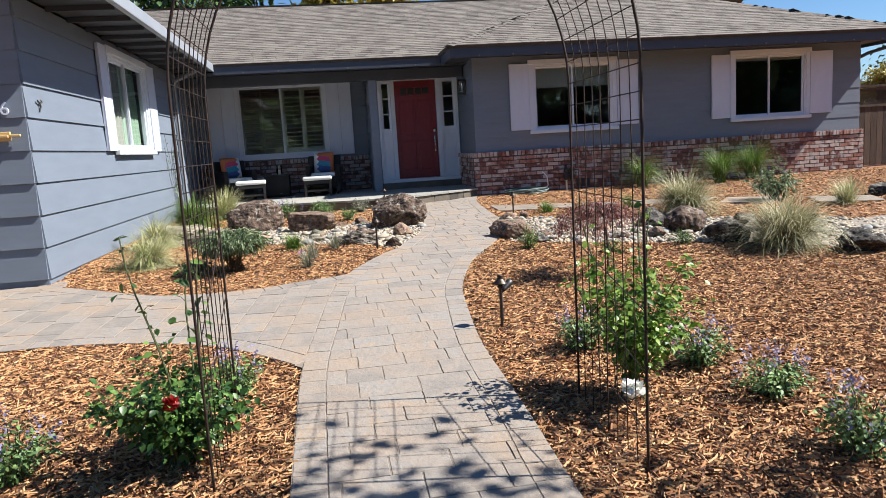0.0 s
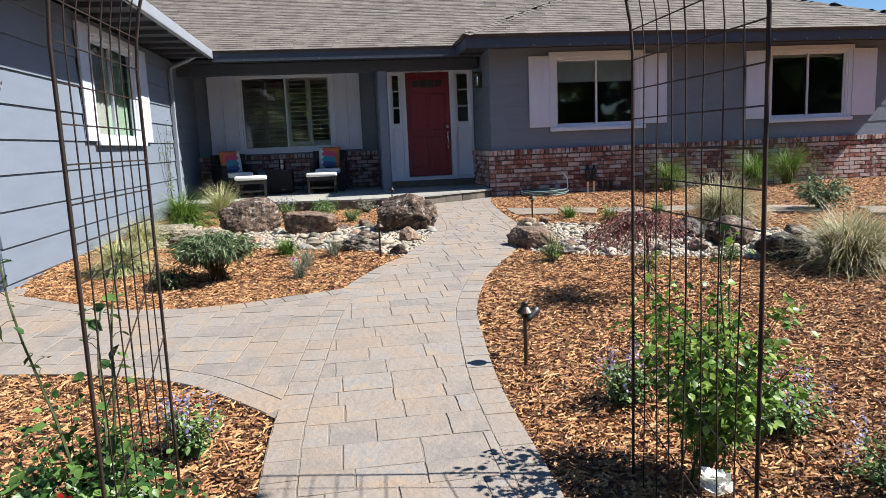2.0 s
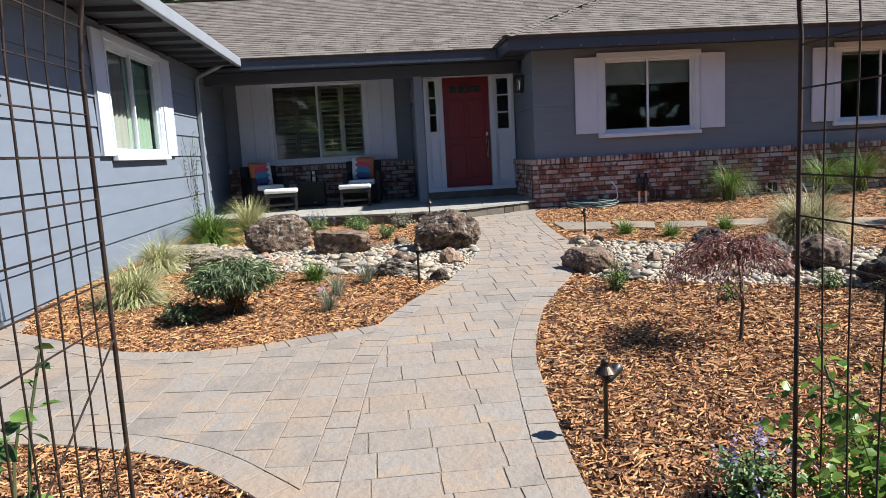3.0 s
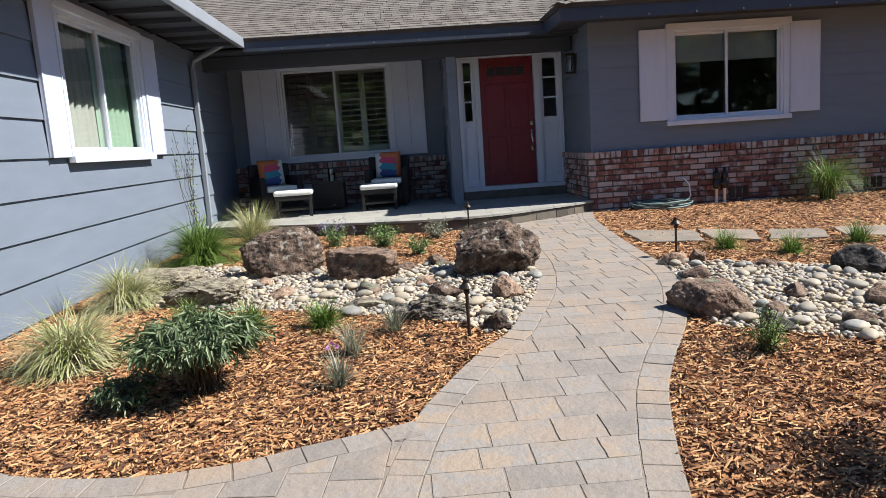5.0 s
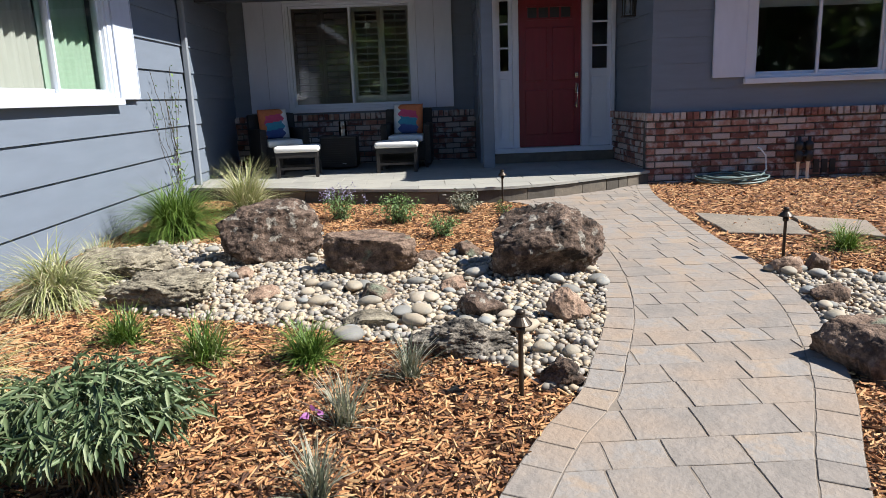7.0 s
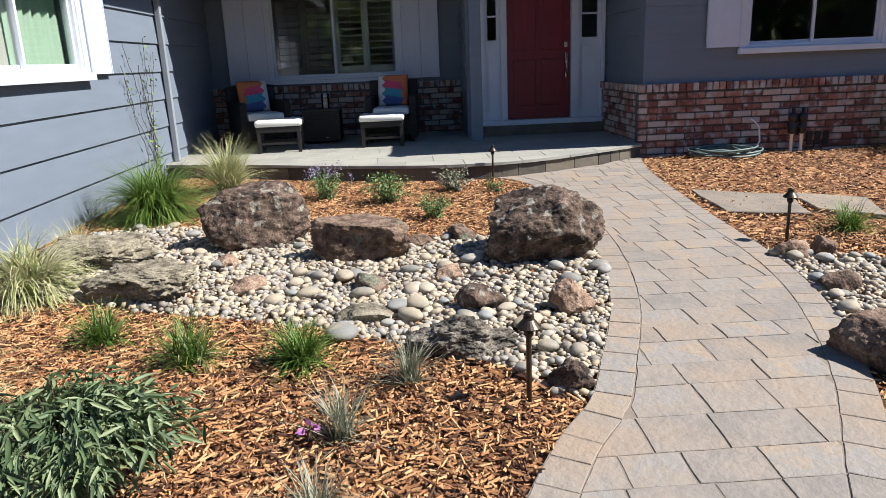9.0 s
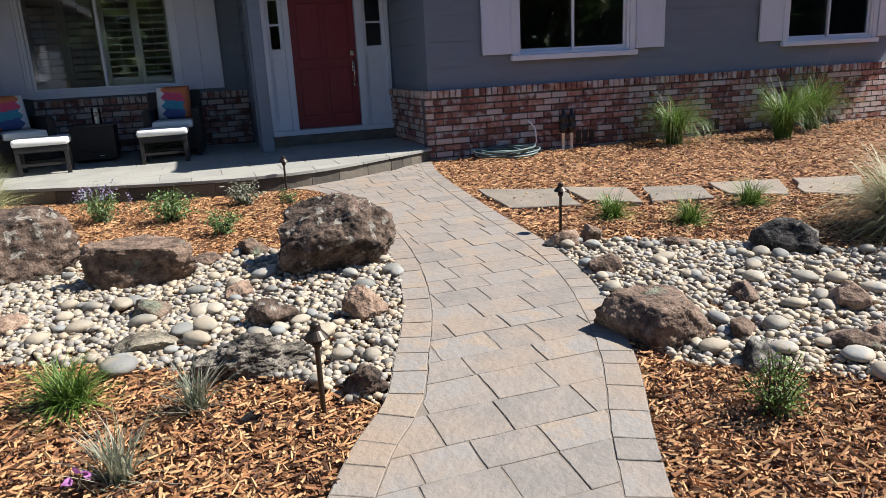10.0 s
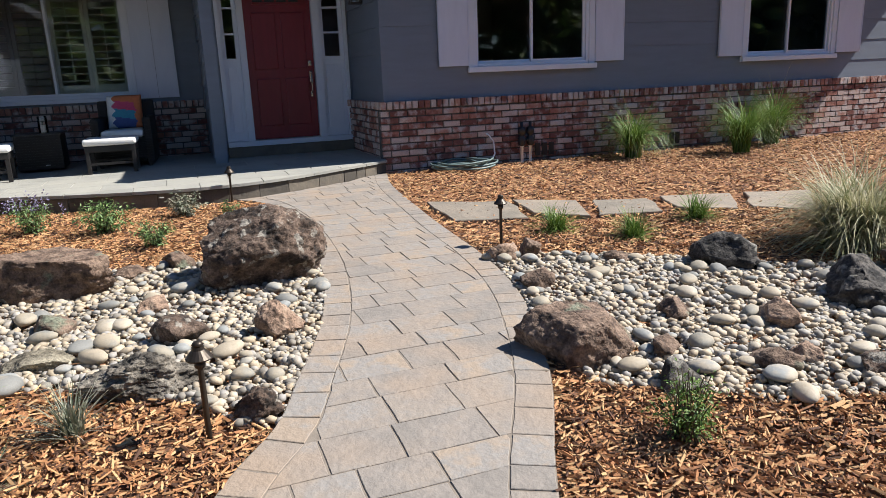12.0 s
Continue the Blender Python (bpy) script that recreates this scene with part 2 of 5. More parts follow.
def boxes(*dims, bevel=0.0, m=None):
    """A bmesh of boxes given as (x0, x1, y0, y1, z0, z1)."""
    bm = bmesh.new()
    for x0, x1, y0, y1, z0, z1 in dims:
        r = bmesh.ops.create_cube(bm, size=1)
        for v in r["verts"]:
            v.co = Vector(((x0 + x1) / 2 + v.co.x * (x1 - x0), (y0 + y1) / 2 + v.co.y * (y1 - y0), (z0 + z1) / 2 + v.co.z * (z1 - z0)))
    if bevel:
        bmesh.ops.bevel(bm, geom=bm.edges[:], offset=bevel, segments=2, affect='EDGES', profile=.6)
    if m is not None:
        bm.transform(m)
    return bm


def lathe(profile, n=16):
    """A bmesh turned round z from (radius, height) pairs."""
    bm = bmesh.new()
    rings = []
    for r, z in profile:
        if r < 1e-5:
            rings.append([bm.verts.new((0, 0, z))])
        else:
            rings.append([bm.verts.new((r * math.cos(i * math.tau / n), r * math.sin(i * math.tau / n), z)) for i in range(n)])
    for a, b in zip(rings, rings[1:]):
        for i in range(n):
            j = (i + 1) % n
            if len(a) == 1 and len(b) > 1:
                bm.faces.new((a[0], b[j], b[i]))
            elif len(b) == 1 and len(a) > 1:
                bm.faces.new((a[i], a[j], b[0]))
            elif len(a) > 1:
                bm.faces.new((a[i], a[j], b[j], b[i]))
    bmesh.ops.recalc_face_normals(bm, faces=bm.faces[:])
    return bm


def tube(points, r, n=6, bm=None):
    """A round bar along points."""
    bm = bm or bmesh.new()
    pts = [Vector(p) for p in points]
    rings = []
    for i, p in enumerate(pts):
        d = (pts[min(i + 1, len(pts) - 1)] - pts[max(i - 1, 0)]).normalized()
        a = d.orthogonal().normalized() if not rings else (rings[-1][1] - d * rings[-1][1].dot(d)).normalized()
        b = d.cross(a)
        rr = r[i] if isinstance(r, (list, tuple)) else r
        rings.append(([bm.verts.new(p + rr * (a * math.cos(k * math.tau / n) + b * math.sin(k * math.tau / n))) for k in range(n)], a))
    for (u, _), (w, _) in zip(rings, rings[1:]):
        for k in range(n):
            bm.faces.new((u[k], u[(k + 1) % n], w[(k + 1) % n], w[k]))
    bm.faces.new(rings[0][0][::-1])
    bm.faces.new(rings[-1][0])
    return bm


def scatter(name, tv, tf, loc, rot, size, mat, smooth=False, parent=None, label=""):
    """Many copies of one small shape in one mesh. tv: n x 3, tf: equal-sided faces, loc: N x 3, rot: N x 3 x 3, size: N x 3."""
    tv, tf = np.asarray(tv, float), np.asarray(tf, int)
    N, n = len(loc), len(tv)
    co = np.einsum("nij,nkj->nki", rot, tv[None] * size[:, None, :]) + loc[:, None, :]
    faces = (tf[None] + (np.arange(N) * n)[:, None, None]).reshape(-1)
    k = tf.shape[1]
    me = bpy.data.meshes.new(name)
    me.vertices.add(N * n)
    me.vertices.foreach_set("co", co.reshape(-1))
    me.loops.add(len(faces))
    me.loops.foreach_set("vertex_index", faces.astype(np.int32))
    F = len(faces) // k
    me.polygons.add(F)
    me.polygons.foreach_set("loop_start", np.arange(F, dtype=np.int32) * k)
    me.polygons.foreach_set("loop_total", np.full(F, k, dtype=np.int32))
    me.update(calc_edges=True)
    return link_mesh(name, me, mat, parent, label, smooth)


def turns(yaw, pitch, roll):
    """Rotation matrices Rz(yaw) Ry(pitch) Rx(roll)."""
    cy, sy, cp, sp, cr, sr = np.cos(yaw), np.sin(yaw), np.cos(pitch), np.sin(pitch), np.cos(roll), np.sin(roll)
    r = np.empty((len(yaw), 3, 3))
    r[:, 0, 0], r[:, 0, 1], r[:, 0, 2] = cy * cp, cy * sp * sr - sy * cr, cy * sp * cr + sy * sr
    r[:, 1, 0], r[:, 1, 1], r[:, 1, 2] = sy * cp, sy * sp * sr + cy * cr, sy * sp * cr - cy * sr
    r[:, 2, 0], r[:, 2, 1], r[:, 2, 2] = -sp, cp * sr, cp * cr
    return r


def ico(sub):
    bm = bmesh.new()
    bmesh.ops.create_icosphere(bm, subdivisions=sub, radius=1)
    v = np.array([p.co[:] for p in bm.verts])
    f = np.array([[q.index for q in p.verts] for p in bm.faces])
    bm.free()
    return v, f


GROUND = ((-60, -.6), (-14, -.40), (-9, -.19), (-5.5, 0), (-2, .03), (0, .05), (60, .05))


def g(y):
    """Height of the ground, which rises gently towards the house."""
    for (a, b), (c, d) in zip(GROUND, GROUND[1:]):
        if y <= c:
            return b + (d - b) * (max(y, a) - a) / (c - a)
    return .05


def gv(y):
    return np.interp(y, [p[0] for p in GROUND], [p[1] for p in GROUND])


def smooth_line(pts, n=6):
    """Catmull-Rom through plan points."""
    p = [pts[0], *pts, pts[-1]]
    out = []
    for i in range(1, len(p) - 2):
        for k in range(n):
            t = k / n
            out.append(tuple(.5 * ((2 * p[i][j]) + (-p[i - 1][j] + p[i + 1][j]) * t + (2 * p[i - 1][j] - 5 * p[i][j] + 4 * p[i + 1][j] - p[i + 2][j]) * t * t
                                   + (-p[i - 1][j] + 3 * p[i][j] - 3 * p[i + 1][j] + p[i + 2][j]) * t ** 3) for j in (0, 1)))
    out.append(tuple(pts[-1]))
    return out


def inside(poly, x, y):
    """Which plan points lie in a polygon."""
    x, y = np.asarray(x, float), np.asarray(y, float)
    r = np.zeros(x.shape, bool)
    for (a, b), (c, d) in zip(poly, poly[1:] + poly[:1]):
        if b != d:
            r ^= ((b > y) != (d > y)) & (x < (c - a) * (y - b) / (d - b) + a)
    return r


def clip(poly, edges):
    """Cut a plan polygon by half-planes (px, py, nx, ny), keeping the side that n points to."""
    for px, py, nx, ny in edges:
        out = []
        for (a, b), (c, d) in zip(poly, poly[1:] + poly[:1]):
            s, t = (a - px) * nx + (b - py) * ny, (c - px) * nx + (d - py) * ny
            if s >= 0:
                out.append((a, b))
            if (s >= 0) != (t >= 0):
                k = s / (s - t)
                out.append((a + (c - a) * k, b + (d - b) * k))
        poly = out
        if len(poly) < 3:
            return []
    return poly


def area(poly):
    return .5 * sum(a * d - c * b for (a, b), (c, d) in zip(poly, poly[1:] + poly[:1]))


def offset_line(line, w):
    """The line moved sideways to its left by w."""
    out = []
    for i, p in enumerate(line):
        a, b = line[max(i - 1, 0)], line[min(i + 1, len(line) - 1)]
        d = Vector((b[0] - a[0], b[1] - a[1])).normalized()
        out.append((p[0] - d.y * w, p[1] + d.x * w))
    return out

# ---- plan lines ----
EDGE_R = smooth_line([(-2.02, -19), (-2.0, -12.5), (-1.99, -11), (-1.97, -10.2), (-1.96, -9.2), (-1.88, -8.3), (-1.80, -7.72), (-1.58, -6.95), (-1.36, -6.45),
                      (-1.06, -5.88), (-.79, -5.17), (-.64, -4.6), (-.55, -3.95), (-.49, -3.1), (-.40, -2.2), (-.26, -1.0), (-.06, -.12)])
EDGE_L = smooth_line([(-1.92, -.98), (-1.68, -1.27), (-1.57, -1.74), (-1.52, -2.5), (-1.56, -3.5), (-1.66, -4.25), (-1.79, -4.84), (-1.91, -5.21), (-2.02, -5.5),
                      (-2.15, -5.83), (-2.34, -6.1), (-2.55, -6.5), (-2.74, -6.93), (-2.90, -7.6), (-2.99, -8.4), (-3.08, -9.3), (-3.09, -10.1), (-3.08, -11), (-3.08, -12.5), (-3.1, -19)])
MAIN = EDGE_R + [(-.3, -.33), (-.62, -.50), (-1.32, -.84)] + EDGE_L
BRANCH_N = smooth_line([(-2.745, -6.94), (-3.03, -7.035), (-3.25, -7.105), (-3.50, -7.19), (-3.92, -7.22), (-4.42, -7.11), (-4.8, -6.86), (-5.5, -6.38), (-5.62, -6.33), (-8.5, -6.33), (-12, -6.33)])
BRANCH_S = smooth_line([(-12, -9.0), (-8, -8.7), (-6.5, -8.5), (-5.15, -8.38), (-4.58, -8.41), (-3.97, -8.58), (-3.56, -8.81), (-3.28, -9.09), (-3.085, -9.32)])
MOUTH = [p for p in EDGE_L if -9.33 < p[1] < -6.935]
BRANCH = BRANCH_N + BRANCH_S + MOUTH[::-1]
PORCH_FRONT = smooth_line([(-.04, -.10), (-.35, -.30), (-.64, -.47), (-1.32, -.87), (-1.94, -1.05), (-2.6, -1.02), (-3.4, -.80), (-4.1, -.52), (-4.75, -.25), (-5.55, -.02)], 4)
GX = -5.56           # face of the garage wing
PF = .20             # porch floor
BEDS = [PORCH_FRONT[16:] + [(GX, -.02), (GX, -6.33)] + [p for p in BRANCH_N[::-1] if p[0] > -5.5] + [p for p in EDGE_L[::-1] if p[1] > -6.935],
        [(-12, -19), (-12, -9.0)] + BRANCH_S + [p for p in EDGE_L if p[1] < -9.33],
        EDGE_R + [(0, -.05), (8.4, -.05), (14, -.05), (14, -19)]]

# ---- ground ----
def ground_sheet():
    xs = sorted({*[-900, -300, -120, -60, -30, 30, 60, 120, 300, 900], *np.arange(-14, 16, 1.0)})
    ys = sorted({*[-900, -300, -120, -60, -40, -25, -19, 20, 40, 120, 300, 900], *[p[0] for p in GROUND], *np.arange(-15, 12, 1.0)})
    bm = bmesh.new()
    vs = [[bm.verts.new((x, y, g(y) - .03)) for x in xs] for y in ys]
    for i in range(len(ys) - 1):
        for j in range(len(xs) - 1):
            bm.faces.new((vs[i][j], vs[i][j + 1], vs[i + 1][j + 1], vs[i + 1][j]))
    return tagged(part("ground", bm, M_soil), "dark brown garden soil under bark mulch", "ground", kind="structure")


ground = ground_sheet()
bm = boxes((-60, 60, -34, -20, -.60, -.46))
tagged(part("road", bm, M_asphalt), "dark grey asphalt street in front of the garden", "road", kind="structure")


# ---- walls ----
def wall_cells(u0, u1, z0, z1, openings):
    us = sorted({u0, u1, *[min(max(v, u0), u1) for o in openings for v in o[:2]]})
    out = []
    for a, b in zip(us, us[1:]):
        if b - a < 1e-4:
            continue
        cuts = sorted([(o[2], o[3]) for o in openings if o[0] <= a + 1e-5 and o[1] >= b - 1e-5])
        z = z0
        for lo, hi in cuts:
            if lo > z:
                out.append((a, b, z, min(lo, z1)))
            z = max(z, hi)
        if z < z1:
            out.append((a, b, z, z1))
    return out


def house_wall(name, m, u0, u1, z0, z1, openings, label, lap=None, thick=.14, mat=None, proud=.022):
    """A wall in its own frame: u along, outwards is -y, z up; m lays it into the world. lap: (first joint, height) of lapped boards."""
    bm = boxes(*[(a, b, 0, thick, lo, hi) for a, b, lo, hi in wall_cells(u0, u1, z0, z1, openings)])
    w = part(name, bm, mat or M_siding)
    w.matrix_basis = m
    tagged(w, label, "wall", kind="structure")
    if lap:
        z, h = lap
        while z < z1:
            lo, hi = max(z, z0), min(z + h, z1)
            if hi - lo > .02:
                for a, b, c, d in wall_cells(u0, u1, lo, hi, openings):
                    bm = bmesh.new()
                    n0 = proud - (proud - .004) * (c - z) / h
                    n1 = proud - (proud - .004) * (d - z) / h
                    gap = .003 if c == z else 0
                    vs = [bm.verts.new(p) for p in ((a, 0, c + gap), (b, 0, c + gap), (b, -n0, c + gap), (a, -n0, c + gap), (a, 0, d), (b, 0, d), (b, -n1, d), (a, -n1, d))]
                    for f in ((0, 1, 2, 3), (7, 6, 5, 4), (3, 2, 6, 7), (0, 3, 7, 4), (2, 1, 5, 6)):
                        bm.faces.new([vs[k] for k in f])
                    bmesh.ops.recalc_face_normals(bm, faces=bm.faces[:])
                    part("board", bm, M_siding, w)
            z += h
    return w


def shutter(m, w, h, group, n=1):
    """A flat shutter of one or two boards held by a thin edge; origin at its lower left."""
    e = thing("shutter", (0, 0, 0), "white painted flat board shutter beside the window", "shutter", group)
    e.matrix_basis = m
    for i in range(n):
        part("board", boxes((w * i / n + .002, w * (i + 1) / n - .002, -.055, -.024, 0, h), bevel=.003), M_shutter, e)
    part("edge_trim", boxes((0, .012, -.062, -.055, 0, h), (w - .012, w, -.062, -.055, 0, h), (.012, w - .012, -.062, -.055, h - .012, h)), M_shutter, e)
    return e


def glass_pane(x0, x1, y, z0, z1, parent):
    bm = bmesh.new()
    bm.faces.new([bm.verts.new(p) for p in ((x0, y, z0), (x1, y, z0), (x1, y, z1), (x0, y, z1))])
    p = part("pane", bm, M_glass, parent)
    p.visible_shadow = False
    return p


def window(name, m, w, h, label, trim=.085, sill=.065, split=.5, shade=0.0, ext=.015):
    """A two-light slider: trim round the opening, vinyl frame, two sashes, a sill; origin at the opening's lower left."""
    e = new(name)
    e.matrix_basis = m
    tagged(e, label, "window", kind="structure")
    part("window_trim", boxes((-trim, 0, -.045, -.024, 0, h), (w, w + trim, -.045, -.024, 0, h), (-trim - ext, w + trim + ext, -.068, -.024, h, h + trim), bevel=.004), M_white, e)
    part("window_sill", boxes((-trim - ext, w + trim + ext, -.085, -.024, -sill, 0), bevel=.006), M_white, e)
    f = .04
    part("window_frame", boxes((0, f, -.03, .07, 0, h), (w - f, w, -.03, .07, 0, h), (f, w - f, -.03, .07, 0, f), (f, w - f, -.03, .07, h - f, h), bevel=.004), M_white, e)
    sx = w * split
    for k, (a, b, y) in enumerate(((f, sx + .025, .035), (sx - .025, w - f, .0))):
        s = .034
        sash = part("sash", boxes((a, a + s, y, y + .03, f, h - f), (b - s, b, y, y + .03, f, h - f), (a + s, b - s, y, y + .03, f, f + s), (a + s, b - s, y, y + .03, h - f - s, h - f), bevel=.003), M_white, e)
        glass_pane(a + s - .005, b - s + .005, y + .014, f + s - .005, h - f - s + .005, sash)
    if shade:
        part("roller_shade", boxes((f + .01, w - f - .01, .09, .094, h - shade, h - .03), (f + .01, w - f - .01, .084, .10, h - shade - .025, h - shade)), M_shade, e, "pale roller shade half drawn")
    return e


WING = Matrix.Translation((0, .06, 0))
ZTOP = 2.66
W2, W3 = (1.19, 2.80, 1.235, 2.49), (5.40, 7.00, 1.235, 2.50)
wall_wing = house_wall("wall_wing", WING, 0, 8.26, -.1, ZTOP, [W2, W3], "blue-grey lapped board wall of the bedroom wing", lap=(.83, .30), proud=.012)
window("window_1", WING @ Matrix.Translation((W2[0], 0, W2[2])), 1.61, 1.255, "white vinyl slider with a half-drawn roller shade", shade=.42)
window("window_2", WING @ Matrix.Translation((W3[0], 0, W3[2])), 1.60, 1.265, "white vinyl slider window with dark glass", shade=.10)
for x, wd in ((.71, .393), (2.887, .435), (4.90, .413), (7.087, .495)):
    shutter(WING @ Matrix.Translation((x, 0, 1.253)), wd, 1.255, "bedroom shutters")
RET = pose(0, 0, 0, 0, 0, -90)          # faces -x, u runs towards -y
house_wall("wall_return", Matrix.Translation((.02, 0, 0)) @ RET, -1.63, -.06, -.1, ZTOP, [], "blue-grey wall of the entry recess", lap=(.83, .30))
house_wall("wall_wing_side", pose(8.26, 0, 0, 0, 0, 90), .06, 9, -.1, ZTOP, [], "blue-grey side wall", lap=(.83, .30))
DOOR = Matrix.Translation((0, 1.63, 0))
house_wall("wall_entry", DOOR, -1.92, .02, -.1, ZTOP, [(-1.72, -.02, .33, 2.50)], "blue-grey wall round the front door", mat=M_siding)
house_wall("wall_jog", pose(-1.92, 0, 0, 0, 0, -90), -2.5, -1.78, -.1, ZTOP, [], "blue-grey return wall beside the entry", lap=(.83, .30))
PW = (-4.69, -2.81, 1.03, 2.565)
PWALL = Matrix.Translation((0, 2.5, 0))
house_wall("wall_porch", PWALL, GX, -1.92, -.1, ZTOP, [PW], "blue-grey shaded porch wall", lap=(.83, .30))
GARAGE = pose(GX, 0, 0, 0, 0, 90)       # faces +x, u runs towards +y
GW = (-3.61, -1.79, 1.25, 2.49)
house_wall("wall_garage_side", GARAGE, -6.29, 2.5, -.3, ZTOP, [GW], "blue-grey lapped board wall of the garage wing", lap=(.01 - .3055, .3055))
house_wall("wall_garage_front", pose(0, -6.29, 0), -12, GX + .0, -.3, 3.0, [], "blue-grey lapped board wall in shade", lap=(.01 - .3055, .3055))
window("window_3", GARAGE @ Matrix.Translation((GW[0], 0, GW[2])), 1.82, 1.24, "white vinyl slider with sage green curtains behind")
shutter(GARAGE @ Matrix.Translation((-4.04, 0, 1.235)), .343, 1.32, "garage shutters")
shutter(GARAGE @ Matrix.Translation((-1.703, 0, 1.235)), .45, 1.32, "garage shutters")


def curtain(x, y0, y1, z0, z1, mat, label):
    bm = bmesh.new()
    n = 46
    a = [(x - .12 - .028 * math.sin(i * .85) - .012 * math.sin(i * 2.1), y0 + (y1 - y0) * i / n) for i in range(n + 1)]
    lo = [bm.verts.new((p, q, z0)) for p, q in a]
    hi = [bm.verts.new((p * .3 + (x - .12) * .7, q, z1)) for p, q in a]
    for i in range(n):
        bm.faces.new((lo[i], lo[i + 1], hi[i + 1], hi[i]))
    tagged(part("curtain", bm, mat, smooth=True), label, "curtain")


curtain(GX, -3.60, -2.70, 1.20, 2.50, M_sheer, "grey-green curtain hanging behind the window")
curtain(GX, -2.68, -1.80, 1.20, 2.50, M_curtain, "sage green curtain hanging behind the window")
# porch window with plantation shutters behind one light
window("window_4", PWALL @ Matrix.Translation((PW[0], 0, PW[2])), 1.88, 1.535, "white vinyl slider with louvred shutters behind", trim=.035, sill=.05, ext=.0)
for x, wd in ((-5.29, .563), (-2.773, .53)):
    shutter(PWALL @ Matrix.Translation((x, 0, 1.0)), wd, 1.60, "porch shutters", 2)


def louvre_panel(x, w, mat, tilt):
    e = thing("louvred_panel", (x, 2.5 + .13, 1.09), "plantation shutter panel with tilted louvres", "shutter", "plantation shutters")
    H = 1.44
    part("stile", boxes((0, .05, 0, .028, 0, H), bevel=.003), mat, e)
    part("stile", boxes((w - .05, w, 0, .028, 0, H), bevel=.003), mat, e)
    part("rail", boxes((.05, w - .05, 0, .028, 0, .12), bevel=.003), mat, e)
    part("rail", boxes((.05, w - .05, 0, .028, H - .09, H), bevel=.003), mat, e)
    part("tilt_rod", boxes((w / 2 - .006, w / 2 + .006, -.058, -.046, .16, H - .13), bevel=.002), mat, e)
    for k in range(13):
        part("louver", boxes((-w / 2 + .052, w / 2 - .052, -.005, .005, -.043, .043), bevel=.003, m=pose(w / 2, .014, .172 + k * .0935, tilt)), mat, e)
    return e


# left pair in the darker interior colour, right pair in pale louver paint
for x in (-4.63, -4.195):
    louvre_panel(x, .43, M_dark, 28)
for x in (-3.735, -3.302):
    louvre_panel(x, .43, M_louver, 80)

# house body behind: closes the rooms
for nm, d in (("wall_back", (-12, 8.4, 8.9, 9.0, -.1, 4)), ("wall_inner", (-5.7, 8.26, 5.4, 5.5, -.1, 2.6)), ("wall_inner_left", (-8.6, -8.5, -6.4, 5.5, -.3, 2.6)),
              ("wall_far_left", (-12.1, -12, -6.42, 9, -.3, 3.2)), ("wall_between", (3.9, 4.0, .25, 5.4, .05, 2.6)), ("wall_hall", (.3, .4, 1.8, 5.4, .05, 2.6)), ("wall_hall_left", (-1.95, -1.85, 2.7, 5.4, .05, 2.6))):
    tagged(part(nm, boxes(d), M_room), "plain painted wall closing the house", "wall", kind="structure")
tagged(part("floor_inside", boxes((-8.5, 8.2, 2.7, 5.4, .1, .2), (.2, 8.2, .22, 2.7, .1, .2), (-8.5, GX - .15, -6.2, 2.7, -.05, .05)), M_dark), "plain dim interior floor", "floor", kind="structure")
tagged(part("ceiling_inside", boxes((-8.5, 8.2, 2.7, 5.4, 2.6, 2.64), (.2, 8.2, .22, 2.7, 2.6, 2.64), (-8.5, GX - .15, -6.2, 2.7, 2.6, 2.64)), M_room), "plain interior ceiling", "ceiling", kind="structure")

# ---- entry door with sidelights ----
door = new("door_1")
door.matrix_basis = Matrix.Translation((-1.72, 1.63, .415))
tagged(door, "closed red front door with white sidelights and nickel handle", "door", kind="structure")
D0, D1, DH = .36, 1.23, 2.03          # leaf
part("door_frame", boxes((0, .05, -.03, .10, -.08, 2.085), (1.65, 1.70, -.03, .10, -.08, 2.085), (.05, 1.65, -.03, .10, 2.036, 2.085),
                         (.27, .355, -.03, .10, -.08, 2.036), (1.235, 1.34, -.03, .10, -.08, 2.036), bevel=.004), M_white, door)
part("threshold", boxes((.0, 1.70, -.09, .12, -.085, -.018), bevel=.005), M_white, door)
# step added to fill below the sill; dark colour stands for shadow there
part("door_step", boxes((-.01, 1.71, -.16, .12, -.215, -.087), bevel=.006), M_riser_shade, door, "stone step under the sill, colour darkened for the sill's shadow")
leaf = part("door_leaf", boxes((D0, D1, .03, .07, -.01, DH)), M_red, door)
for a, b, lo, hi in ((.09, .40, .16, .78), (.47, .78, .16, .78), (.09, .40, .90, 1.62), (.47, .78, .90, 1.62)):
    part("panel", boxes((D0 + a, D0 + b, .012, .034, lo, hi), bevel=.012), M_red, leaf)
part("mullion_bar", boxes((D0 + .12, D0 + .75, .008, .034, 1.72, 1.745), (D0 + .12, D0 + .75, .008, .034, 1.885, 1.91), bevel=.004), M_red, leaf)
for k in range(4):
    part("door_light", boxes((D0 + .13 + k * .155, D0 + .255 + k * .155, .016, .028, 1.75, 1.88)), M_black, leaf, "small dark pane")
hs = part("handle_set", boxes((D1 - .085, D1 - .035, .0, .03, .93, 1.0), (D1 - .08, D1 - .04, -.02, .03, .72, .86), (D1 - .075, D1 - .045, -.005, .03, .52, .60), bevel=.008), M_chrome, leaf, "satin nickel lockset")
part("grip", tube([(D1 - .06, .0, .86), (D1 - .06, -.055, .83), (D1 - .06, -.06, .70), (D1 - .06, -.05, .60), (D1 - .06, .0, .57)], .009, 8), M_chrome, hs, smooth=True)
